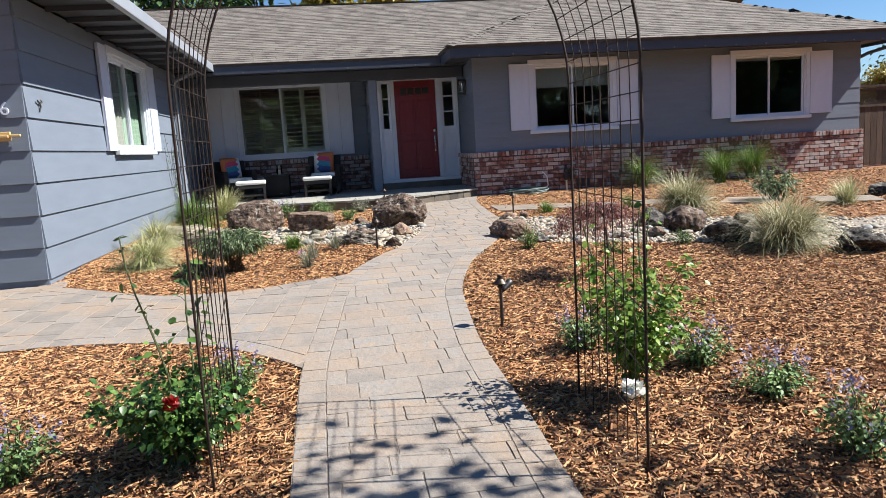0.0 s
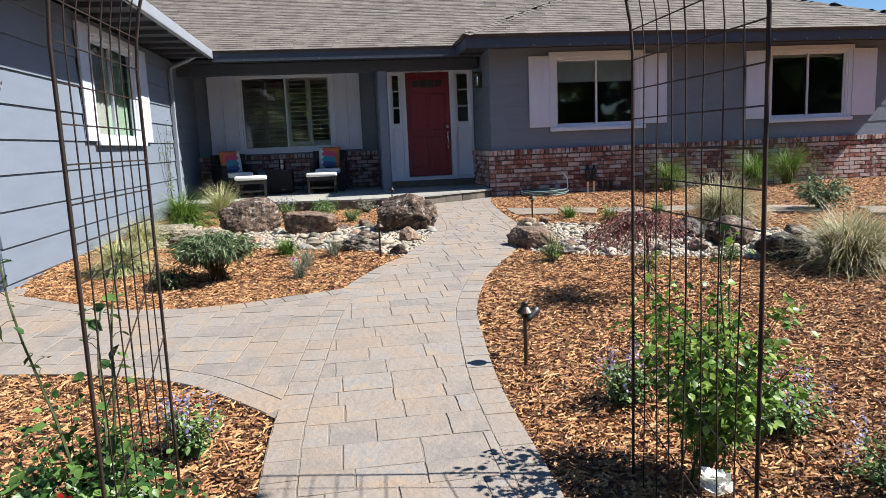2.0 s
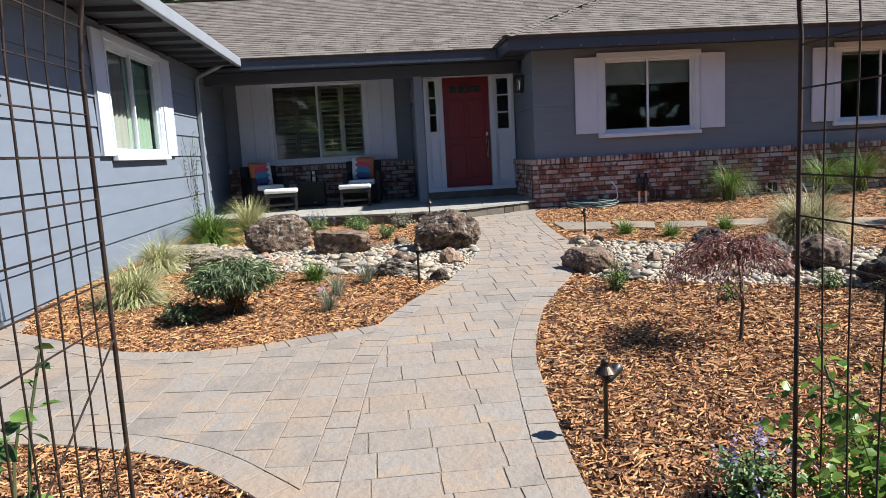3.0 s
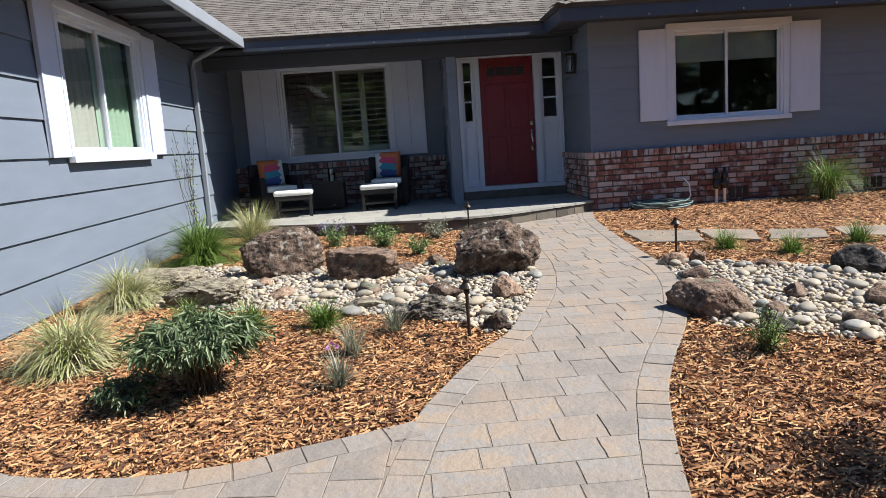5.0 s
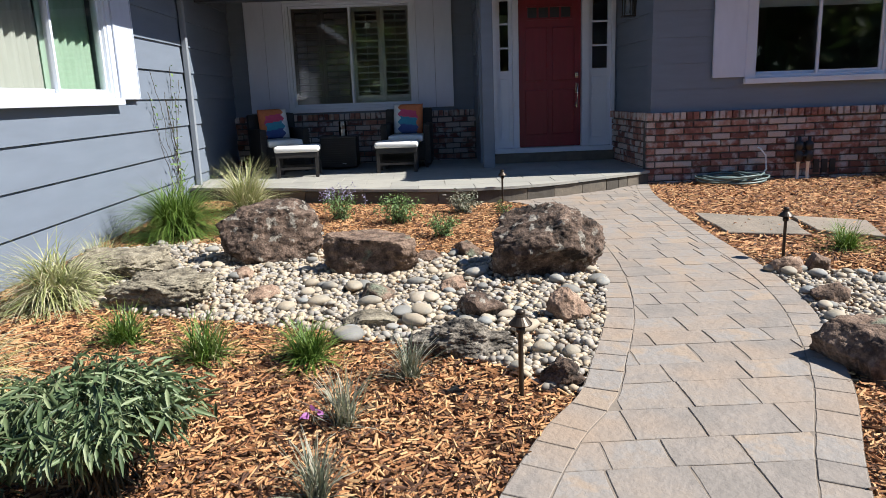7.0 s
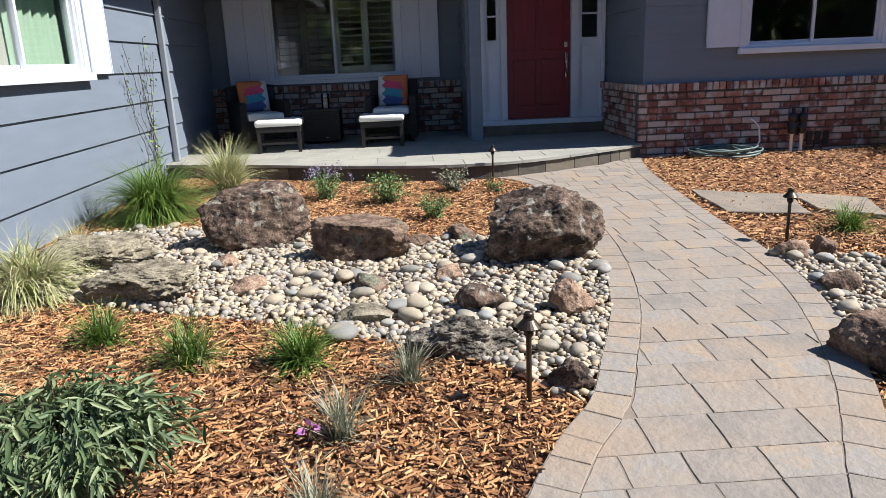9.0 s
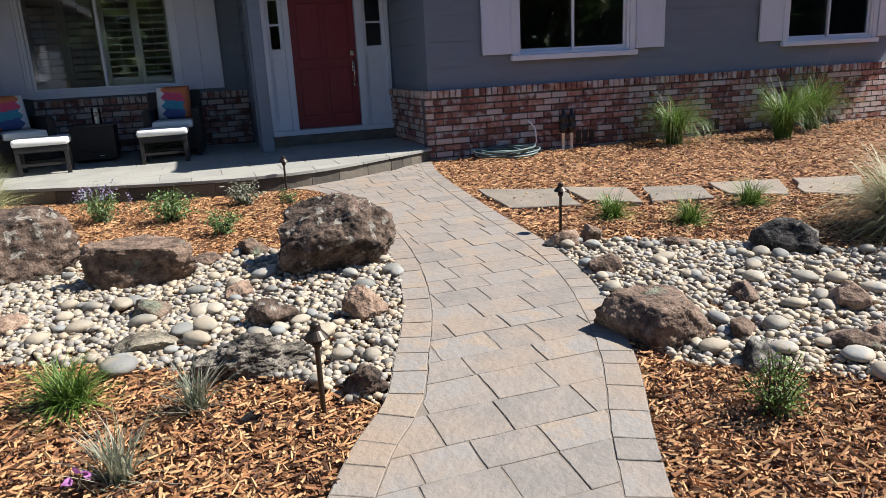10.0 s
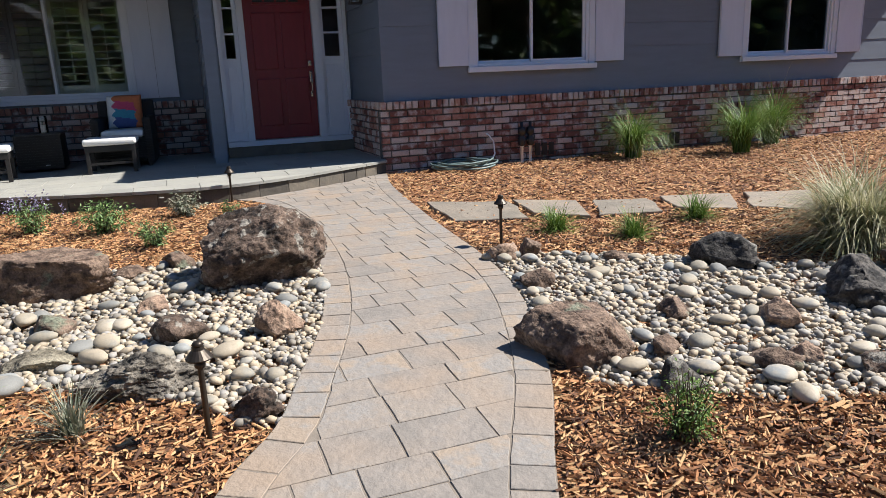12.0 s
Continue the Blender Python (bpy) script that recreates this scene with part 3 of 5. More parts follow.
for a, b in ((.05, .27), (1.34, 1.65)):
    w = b - a
    sl = part("sidelight", boxes((a, b, .02, .06, -.02, 1.05), (a, b, .02, .06, 1.98, 2.034), (a, a + .05, .02, .06, 1.05, 1.98), (b - .05, b, .02, .06, 1.05, 1.98),
                                 (a + .05, b - .05, .02, .06, 1.345, 1.37), (a + .05, b - .05, .02, .06, 1.665, 1.69)), M_white, door)
    for k in range(3):
        glass_pane(a + .048, b - .048, .037, 1.05 + k * .32, 1.345 + k * .32, sl)
    part("panel", boxes((a + .05, b - .05, .010, .024, .10, .94), bevel=.006), M_white, sl)
post = thing("porch_post", (-1.862, 1.02, PF), "blue-grey square post at the porch edge", "post")
part("shaft", boxes((-.075, .075, -.075, .075, 0, 2.22), bevel=.006), M_siding, post)

# wall lantern in the recess
lan = thing("wall_lantern", (.015, .80, 2.07), "dark bronze wall lantern with clear glass", "lamp")
part("back_plate", boxes((-.03, .0, -.06, .06, -.02, .26), bevel=.006), M_bronze, lan)
part("cage", boxes((-.16, -.15, -.06, -.05, 0, .24), (-.16, -.15, .05, .06, 0, .24), (-.06, -.05, -.06, -.05, 0, .24), (-.06, -.05, .05, .06, 0, .24), (-.17, -.03, -.07, .07, .24, .27), (-.17, -.03, -.07, .07, -.02, 0)), M_bronze, lan)
part("globe", lathe([(.0, .02), (.035, .03), (.04, .12), (.03, .2), (0, .21)], 12), M_glass, lan).matrix_basis = Matrix.Translation((-.105, 0, 0))

# ---- eaves, beam, roof ----
EZ = 2.80
# beam, ceiling and soffit share the colour with eave shade in it
part("beam_porch", boxes((GX + .02, -.02, .94, 1.12, 2.42, 2.62), bevel=.006), M_soffit_shade)
tagged(bpy.data.objects["beam_porch"], "grey painted beam across the porch front, colour darkened for shade", "beam", kind="structure")
part("ceiling_porch", boxes((GX + .0, .0, .60, 2.5, 2.63, 2.66)), M_soffit_shade)
tagged(bpy.data.objects["ceiling_porch"], "grey painted porch ceiling, colour darkened for shade", "ceiling", kind="structure")
part("ceiling_soffit", boxes((-.48, 8.75, -.56, .62, 2.665, 2.69), (8.4, 8.75, .62, 9, 2.665, 2.69), (GX, -4.86, -7.0, .6, 2.69, 2.71)), M_soffit_shade)
tagged(bpy.data.objects["ceiling_soffit"], "painted soffit boards with eave shade put into their dark colour", "ceiling", kind="structure")
fa = part("trim_fascia", boxes((-.52, 8.82, -.60, -.56, 2.60, EZ), (-.52, -.48, -.56, .5, 2.60, EZ), (-4.82, -.52, .46, .50, 2.60, EZ - .03), (8.78, 8.82, -.56, 9, 2.60, EZ), bevel=.004), M_navy)
tagged(fa, "dark navy painted fascia boards along the eaves", "fascia", kind="structure")
gu = part("trim_gutter", boxes((-4.87, -4.80, -7.1, .47, 2.66, EZ + .0), bevel=.01), M_gutter)
tagged(gu, "pale grey gutter along the garage eave", "gutter", kind="structure")
for k in range(12):
    y = -6.7 + k * .61
    ra = part("rafter_tail", boxes((GX + .02, -4.88, -.02, .02, 2.635, 2.688), bevel=.003), M_soffit_shade)
    ra.matrix_basis = Matrix.Translation((0, y, 0))
    tagged(ra, "painted rafter tail under the garage eave, colour darkened for shade", "rafter", "rafter tails")


def roof_plane(name, o, u, v, poly, label, singles=0, seed=1):
    """A sloped deck with lapped shingle tabs. o: eave origin, u along the eave, v up the slope, poly in (u, v)."""
    rng = np.random.default_rng(seed)
    o, u, v = Vector(o), Vector(u).normalized(), Vector(v).normalized()
    n = u.cross(v)
    bm = bmesh.new()
    top = [bm.verts.new(o + u * a + v * b) for a, b in poly]
    bot = [bm.verts.new(o + u * a + v * b - n * .05) for a, b in poly]
    bm.faces.new(top); bm.faces.new(bot[::-1])
    for i in range(len(poly)):
        j = (i + 1) % len(poly)
        bm.faces.new((top[j], top[i], bot[i], bot[j]))
    bmesh.ops.recalc_face_normals(bm, faces=bm.faces[:])
    deck = tagged(part(name, bm, M_felt), label, "roof", kind="structure")
    us, vs = [p[0] for p in poly], [p[1] for p in poly]
    loc, size = [], []
    ex = .135
    for r in range(int((max(vs) - min(vs)) / ex) + 1):
        b = min(vs) + r * ex
        a = min(us) - rng.uniform(0, .2)
        while a < max(us):
            w = float(rng.choice([.17, .25, .33]))
            loc.append((a + w / 2, b)); size.append(w)
            a += w
    loc, size = np.array(loc), np.array(size)
    ok = inside(poly, np.clip(loc[:, 0], min(us) + .02, max(us) - .02), loc[:, 1] + ex / 2)
    loc, size = loc[ok], size[ok]
    th = rng.choice([.005, .007], len(loc))
    tv = [(-.5, 0, 0), (.5, 0, 0), (.5, 1, 0), (-.5, 1, 0), (-.5, 0, 1), (.5, 0, 1), (.5, 1, .25), (-.5, 1, .25)]
    tf = [(0, 3, 2, 1), (4, 5, 6, 7), (0, 1, 5, 4), (1, 2, 6, 5), (3, 0, 4, 7)]
    R = np.array([[u.x, v.x, n.x], [u.y, v.y, n.y], [u.z, v.z, n.z]])
    P = np.array(o)[None] + loc[:, :1] * np.array(u)[None] + loc[:, 1:] * np.array(v)[None] + np.array(n)[None] * .002
    sz = np.stack([size - .006, np.full(len(size), ex + .02), th + .004], 1)
    if singles:
        pick = np.argsort(loc[:, 1] * 10 + np.abs(loc[:, 0] - np.mean(us)) * .01)[:singles]
        me = {}
        for i in pick:
            key = (round(float(size[i]), 2), round(float(th[i]), 3))
            if key not in me:
                d = bpy.data.meshes.new("shingle")
                d.from_pydata([(x * sz[i, 0], y * sz[i, 1], z * sz[i, 2]) for x, y, z in tv], [], tf)
                d.materials.append(M_shingle_o)
                me[key] = d
            ob = new("shingle", me[key])
            ob.parent = deck
            ob.matrix_basis = Matrix.Translation(P[i]) @ Matrix(R.tolist()).to_4x4()
        keep = np.ones(len(P), bool); keep[pick] = False
        P, sz = P[keep], sz[keep]
    s = scatter("shingles", tv, tf, P, np.repeat(R[None], len(P), 0), sz, M_shingle, parent=deck)
    s["kind"] = "stuff"
    return deck


S = .42
k = math.sqrt(1 + S * S)
RUN = 4.46
roof_plane("roof_porch", (-12, .44, EZ - .02), (1, 0, 0), (0, 1, S), [(7.2, 0), (11.4, 0), (17, RUN * k), (-.5, RUN * k), (3, 1.8 * k)],
           "weathered brown asphalt shingle roof above the porch", 150, 3)
roof_plane("roof_wing", (-.56, -.64, EZ + .01), (1, 0, 0), (0, 1, S), [(0, 0), (9.42, 0), (4.71, 4.71 * k)], "weathered brown asphalt shingle hip roof", 120, 4)
roof_plane("roof_wing_left", (-.56, 8, EZ + .01), (0, -1, 0), (1, 0, S), [(0, 0), (8.64, 0), (8.64 - 4.71, 4.71 * k), (0, 4.71 * k)], "brown shingle roof side", 0, 5)
roof_plane("roof_wing_right", (8.86, -.64, EZ + .01), (0, 1, 0), (-1, 0, S), [(0, 0), (9.6, 0), (9.6, 4.71 * k), (4.71, 4.71 * k)], "brown shingle roof side", 0, 6)
roof_plane("roof_garage", (-4.84, -7.1, EZ + .01), (0, 1, 0), (-1, 0, S), [(0, 0), (7.58, 0), (11.2, 3.6 * k), (0, 3.6 * k)], "brown shingle roof of the garage wing", 0, 7)
roof_plane("roof_garage_far", (-12.1, 0, EZ), (0, -1, 0), (1, 0, S), [(-6, 0), (7.1, 0), (7.1, 3.6 * k), (-6, 3.6 * k)], "brown shingle roof of the garage wing", 0, 8)
roof_plane("roof_back", (8.8, 9.36, EZ), (-1, 0, 0), (0, -1, S), [(0, 0), (21, 0), (21, RUN * k), (0, RUN * k)], "brown shingle roof at the back", 0, 9)


def ridge_caps(name, a, b, n):
    """Bent cap shingles along a hip."""
    a, b = Vector(a), Vector(b)
    d = (b - a).normalized()
    s = d.cross(Vector((0, 0, 1))).normalized()
    bm = bmesh.new()
    for i in range(n):
        p = a.lerp(b, i / n)
        q = a.lerp(b, (i + 1.25) / n)
        rows = []
        for r, up in ((p, .016), (q, .006)):
            rows.append([bm.verts.new(r + s * w + Vector((0, 0, h + up))) for w, h in ((-.13, -.045), (0, 0), (.13, -.045))])
            rows.append([bm.verts.new(r + s * w + Vector((0, 0, h + up - .014))) for w, h in ((-.13, -.045), (0, 0), (.13, -.045))])
        t0, b0, t1, b1 = rows
        for j in range(2):
            bm.faces.new((t0[j], t0[j + 1], t1[j + 1], t1[j]))
            bm.faces.new((b0[j], b0[j + 1], t0[j + 1], t0[j]))
    tagged(part(name, bm, M_shingle), "overlapping cap shingles along the roof hip", "roof", kind="structure")


ridge_caps("trim_hip_left", (-.56, -.64, EZ + .02), (4.15, 4.07, EZ + .02 + S * 4.71), 44)
ridge_caps("trim_hip_right", (8.86, -.64, EZ + .02), (4.15, 4.07, EZ + .02 + S * 4.71), 44)
for x0, x1, y in ((-4.6, -.7, .455), (-.3, 8.5, -.605)):
    n = int((x1 - x0) / .62)
    for i in range(n):
        c = part("light_clip", boxes((-.012, .012, -.02, .0, -.012, .012), bevel=.004), M_clip)
        c.matrix_basis = Matrix.Translation((x0 + (x1 - x0) * (i + .5) / n, y, 2.625))
        tagged(c, "small pale clip on the fascia board", "clip", "fascia clips")

# downspouts
ds = thing("downspout", (GX + .03, .27, PF), "pale grey square downspout at the corner of the garage wall", "downspout")
part("pipe", boxes((0, .06, -.035, .035, 0, 2.2), bevel=.008), M_gutter, ds)
part("elbow", tube([(.03, 0, 2.18), (.06, -.02, 2.3), (.4, -.15, 2.42), (.62, -.22, 2.52)], .036, 8), M_gutter, ds)
ds = thing("downspout", (8.30, .1, .9), "dark downspout elbow under the eave corner", "downspout")
part("elbow", tube([(-.02, 0, 1.45), (.1, -.1, 1.52), (.36, -.5, 1.62), (.44, -.6, 1.74)], .035, 8), M_navy, ds)

# ---- brickwork ----
def brick_wall(parent_name, m, u0, u1, z0, z1, label, singles, seed, cap=True, prefer=0):
    """A band of brick with a rowlock cap, in the frame of house_wall."""
    rng = np.random.default_rng(seed)
    backing = part(parent_name, boxes((u0, u1, -.048, .06, z0 - .12, z1 - .01)), M_mortar)
    backing.matrix_basis = m
    tagged(backing, label, "brick wall", kind="structure")
    bl, bh, j = .212, .064, .015
    ptops = z1 - (.095 if cap else 0)
    spec = []
    rows = int((ptops - z0 + .1) / (bh + j)) + 1
    for r in range(rows):
        z = ptops - (r + 1) * (bh + j)
        u = u0 - (0 if r % 2 else .1135)
        while u < u1 - .01:
            a, b = max(u, u0), min(u + bl, u1)
            if b - a > .03:
                spec.append(((a + b) / 2, z + bh / 2, b - a, bh, 0))
            u += bl + j
    if cap:
        u = u0
        while u < u1 - .03:
            spec.append((u + .033, z1 - .043, .064, .088, 1))
            u += .064 + j
    spec.sort(key=lambda q: abs(q[0] - prefer))
    me = {}
    rest = []
    for i, (u, z, w, h, c) in enumerate(spec):
        d = .022 + .02 * c + rng.uniform(-.004, .004)
        if i < singles:
            key = (round(w, 2), c)
            if key not in me:
                bm = boxes((-w / 2, w / 2, -.03, .03, -h / 2, h / 2), bevel=0)
                bmesh.ops.bevel(bm, geom=bm.edges[:], offset=.005, segments=1, affect='EDGES')
                dd = bpy.data.meshes.new("brick"); bm.to_mesh(dd); bm.free()
                dd.materials.append(M_brick)
                me[key] = dd
            ob = new("brick", me[key])
            ob.parent = backing
            ob.matrix_basis = pose(u, -.048 - d + .03, z, rng.uniform(-1.5, 1.5), rng.uniform(-1.2, 1.2), rng.uniform(-1, 1))
        else:
            rest.append((u, -.048 - d + .03, z, w, .06, h))
    if rest:
        rest = np.array(rest)
        tv = np.array([(x, y, z) for z in (-.5, .5) for y in (-.5, .5) for x in (-.5, .5)])
        tf = [(0, 2, 3, 1), (4, 5, 7, 6), (0, 1, 5, 4), (2, 6, 7, 3), (0, 4, 6, 2), (1, 3, 7, 5)]
        z = np.zeros(len(rest))
        s = scatter("bricks", tv, tf, rest[:, :3], turns(z, z + rng.uniform(-.02, .02, len(rest)), z + rng.uniform(-.02, .02, len(rest))), rest[:, 3:], M_brick_s, parent=backing)
        s["kind"] = "stuff"
    return backing


BZ = .87
brick_wall("wall_brick_wing", Matrix.Translation((0, .06, 0)), -.06, 8.33, .0, BZ, "band of weathered red and whitewashed brick", 300, 1, prefer=1.5)
brick_wall("wall_brick_return", Matrix.Translation((.02, 0, 0)) @ RET, -1.63, -.0, .1, BZ, "band of weathered brick in the entry recess", 100, 2)
brick_wall("wall_brick_porch", PWALL, GX, -1.92, PF, .95, "band of weathered brick below the porch window", 260, 3, prefer=-3)

# ---- porch slab and paving ----
edge_rng = random.Random(21)


def ragged_edge(poly, amount):
    """Tumbled outline: corners and long sides pulled a little inwards at random."""
    n = len(poly)
    cx, cy = sum(p[0] for p in poly) / n, sum(p[1] for p in poly) / n
    out = []
    for a, b in zip(poly, poly[1:] + poly[:1]):
        L = math.hypot(b[0] - a[0], b[1] - a[1])
        for t in ((0, .36, .7) if L > .15 else (0, .5) if L > .08 else (0,)):
            x, y = a[0] + (b[0] - a[0]) * t, a[1] + (b[1] - a[1]) * t
            d = max(.03, math.hypot(cx - x, cy - y))
            k3 = edge_rng.uniform(0, amount) / d
            out.append((x + (cx - x) * k3, y + (cy - y) * k3))
    return out


def prism(name, poly, z_of, depth, mat, parent, inset=.006, label="", ragged=0.0):
    """A stone with softened upper edges from a plan polygon."""
    if area(poly) < 0:
        poly = poly[::-1]
    if ragged:
        poly = ragged_edge(poly, ragged)
    n = len(poly)
    cx, cy = sum(p[0] for p in poly) / n, sum(p[1] for p in poly) / n
    vs, fs = [], []
    for lvl in range(3):
        for x, y in poly:
            if lvl == 2:
                d = max(.02, math.hypot(x - cx, y - cy))
                x, y = x + (cx - x) * inset / d, y + (cy - y) * inset / d
            vs.append((x, y, z_of(y) - (depth, inset * .8, 0)[lvl]))
    for lvl in (0, 1):
        for i in range(n):
            j = (i + 1) % n
            fs.append((lvl * n + i, lvl * n + j, lvl * n + n + j, lvl * n + n + i))
    fs.append(tuple(range(2 * n, 3 * n)))
    me = bpy.data.meshes.new(name)
    me.from_pydata(vs, [], fs)
    ob = link_mesh(name, me, mat, parent, label)
    return ob


slab_poly = PORCH_FRONT + [(GX, 2.5), (-1.92, 2.5), (-1.92, 1.63), (-.04, 1.63)]
porch = prism("floor_porch", offset_line(PORCH_FRONT, -.06) + slab_poly[len(PORCH_FRONT):], lambda y: PF - .006, .3, M_slab, None)
tagged(porch, "grey slate porch slab raised one step", "floor", kind="structure")
for r in range(9):
    x0 = GX
    y0 = -1.12 + r * .41
    off = .3 * (r % 2)
    c = -1
    while x0 < 0:
        w = .61 if c >= 0 else .31 + off
        c += 1
        q = clip(slab_poly, [(x0 + .003, 0, 1, 0), (x0 + w - .003, 0, -1, 0), (0, y0 + .003, 0, 1), (0, y0 + .407, 0, -1)])
        if q and abs(area(q)) > .004:
            prism("slate_tile", q, lambda y: PF, .030, M_slab, porch, .002)
        x0 += w
for a, b in zip(PORCH_FRONT[::2], PORCH_FRONT[2::2]):   # riser stones, nosing shadow put into their colour
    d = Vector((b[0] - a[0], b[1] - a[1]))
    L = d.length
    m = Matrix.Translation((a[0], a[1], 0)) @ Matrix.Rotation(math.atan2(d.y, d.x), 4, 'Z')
    part("riser_stone", boxes((.004, L - .004, -.07, -.022, g(a[1]) - .05, PF - .038), bevel=.004, m=m), M_riser_shade, porch)

paving = tagged(prism("pavement", [(p[0], p[1]) for p in EDGE_R[:1]] + [(-1.95, -19), (-3.1, -19)], lambda y: g(y) - .2, .02, M_sand, None), "tan and grey tumbled concrete paver walk", "paving", kind="structure")
base_rows = bmesh.new()
for poly in (MAIN, BRANCH):
    y = -19.0
    while y < 0:
        q = clip(poly, [(0, y, 0, 1), (0, y + .25, 0, -1)])
        if q and abs(area(q)) > 1e-4:
            try:
                base_rows.faces.new([base_rows.verts.new((a, b, g(b) - .0035)) for a, b in q])
            except ValueError:
                pass
        y += .25
part("joint_sand", base_rows, M_sand, paving)

prng = random.Random(5)
pavers = []


def border(line, w, n_side, lmin=.12, lmax=.20):
    """A soldier course along an edge line; n_side: +1 lays it to the line's left."""
    acc, i = 0.0, 0
    pts = [Vector(p) for p in line]
    dist = [0.0]
    for a, b in zip(pts, pts[1:]):
        dist.append(dist[-1] + (b - a).length)

    def at(s):
        s = min(max(s, 0), dist[-1] - 1e-6)
        k = next(i for i in range(len(dist) - 1) if dist[i + 1] > s)
        t = (s - dist[k]) / (dist[k + 1] - dist[k])
        p = pts[k].lerp(pts[k + 1], t)
        d = (pts[min(k + 1, len(pts) - 1)] - pts[max(k - 1, 0)]).normalized()
        return p, Vector((-d.y, d.x)) * n_side

    s = 0.0
    while s < dist[-1] - .08:
        e = min(s + prng.uniform(lmin, lmax), dist[-1])
        (p, n), (q, m) = at(s + .002), at(e - .002)
        mid, mn = at((s + e) / 2)
        pavers.append([tuple(p + n * .002), tuple(mid + mn * .002), tuple(q + m * .002), tuple(q + m * (w - .003)), tuple(mid + mn * (w - .003)), tuple(p + n * (w - .003))])
        s = e


BW = .15
border(EDGE_R, BW, 1)
border(EDGE_L, BW, 1)
north = [p for p in BRANCH_N if p[0] < -2.74]
border(north, BW, 1)
border(BRANCH_S, BW, 1)
field = offset_line(EDGE_R, BW) + [(-.62, -.5), (-1.32, -.84)] + offset_line(EDGE_L, BW)
fieldb = offset_line(north, BW) + [p for p in offset_line(BRANCH_S, BW)] + MOUTH[::-1]


def courses(poly, row, ang, widths, x_lo, x_hi, y_lo, y_hi):
    c, s = math.cos(ang), math.sin(ang)
    y = y_lo
    while y < y_hi:
        x = x_lo + prng.uniform(-.3, 0)
        r = row * prng.choice((.84, 1.0, 1.06, 1.1))
        while x < x_hi:
            w = prng.choice(widths)
            e = []
            for px, py, nx, ny in ((x + .002, y, 1, 0), (x + w - .002, y, -1, 0), (x, y + .0004, 0, 1), (x, y + r - .0004, 0, -1)):
                e.append((px * c - py * s, px * s + py * c, nx * c - ny * s, nx * s + ny * c))
            q = clip(poly, e)
            if len(q) >= 3 and abs(area(q)) > .002:
                pavers.append(q)
            x += w
        y += r


courses(field, .203, 0.0, (.28, .28, .28, .26, .33, .21), -3.3, .2, -19, 0)
courses(fieldb, .212, radians(84), (.28, .28, .28, .26, .33, .21), -11.5, -4, 1.5, 13)
paver_info = []
for q in pavers:
    cx, cy = sum(p[0] for p in q) / len(q), sum(p[1] for p in q) / len(q)
    paver_info.append((abs(cy + 6.6) + .3 * abs(cx + 2), q))
paver_info.sort(key=lambda t: t[0])
bulk_v, bulk_f = [], []
for i, (_, q) in enumerate(paver_info):
    if area(q) < 0:
        q = q[::-1]
    dz = prng.uniform(-.0015, .0015)
    if i < 300:
        prism("paver", q, lambda y, d=dz: g(y) + d, .05, M_paver, paving, .0024, ragged=.0045)
    else:
        q = ragged_edge(q, .0045)
        n = len(q)
        cx, cy = sum(p[0] for p in q) / n, sum(p[1] for p in q) / n
        b = len(bulk_v)
        for lvl in (0, 1, 2):
            for x, y in q:
                z = g(y) + dz - (.05, .0018, 0)[lvl]
                if lvl == 2:
                    d = max(.02, math.hypot(x - cx, y - cy))
                    x, y = x + (cx - x) * .0022 / d, y + (cy - y) * .0022 / d
                bulk_v.append((x, y, z))
        for lvl in (0, 1):
            for k2 in range(n):
                j2 = (k2 + 1) % n
                bulk_f.append((b + lvl * n + k2, b + lvl * n + j2, b + (lvl + 1) * n + j2, b + (lvl + 1) * n + k2))
        bulk_f.append(tuple(range(b + 2 * n, b + 3 * n)))
me = bpy.data.meshes.new("pavers")
me.from_pydata(bulk_v, [], bulk_f)
link_mesh("pavers", me, M_paver_s, paving)["kind"] = "stuff"

# ---- dry creek, mulch ----
CREEK = [smooth_line([(-5.35, -2.7), (-4.9, -2.55), (-4.4, -2.7), (-3.65, -2.95), (-2.85, -3.3), (-2.3, -3.35), (-1.62, -3.6)], 4) + [p for p in EDGE_L if -5.85 < p[1] < -3.6]
         + smooth_line([(-2.25, -5.78), (-2.46, -5.5), (-2.83, -5.25), (-3.24, -5.0), (-3.68, -4.8), (-4.04, -4.66), (-4.46, -4.5), (-4.95, -4.15), (-5.3, -3.6)], 4),
         [p for p in EDGE_R if -5.75 < p[1] < -4.1] + smooth_line([(-.45, -4.2), (-.09, -4.28), (.35, -4.55), (.7, -4.82), (.95, -5.1), (1.4, -5.35), (2.0, -5.75), (2.7, -6.1), (3.6, -6.6), (3.9, -7.3), (3.3, -7.75),
          (2.5, -7.75), (1.9, -7.6), (1.3, -7.05), (.6, -6.75), (.1, -6.5), (-.29, -6.4), (-.6, -6.2), (-.9, -6.0)], 4)]
rng = np.random.default_rng(11)


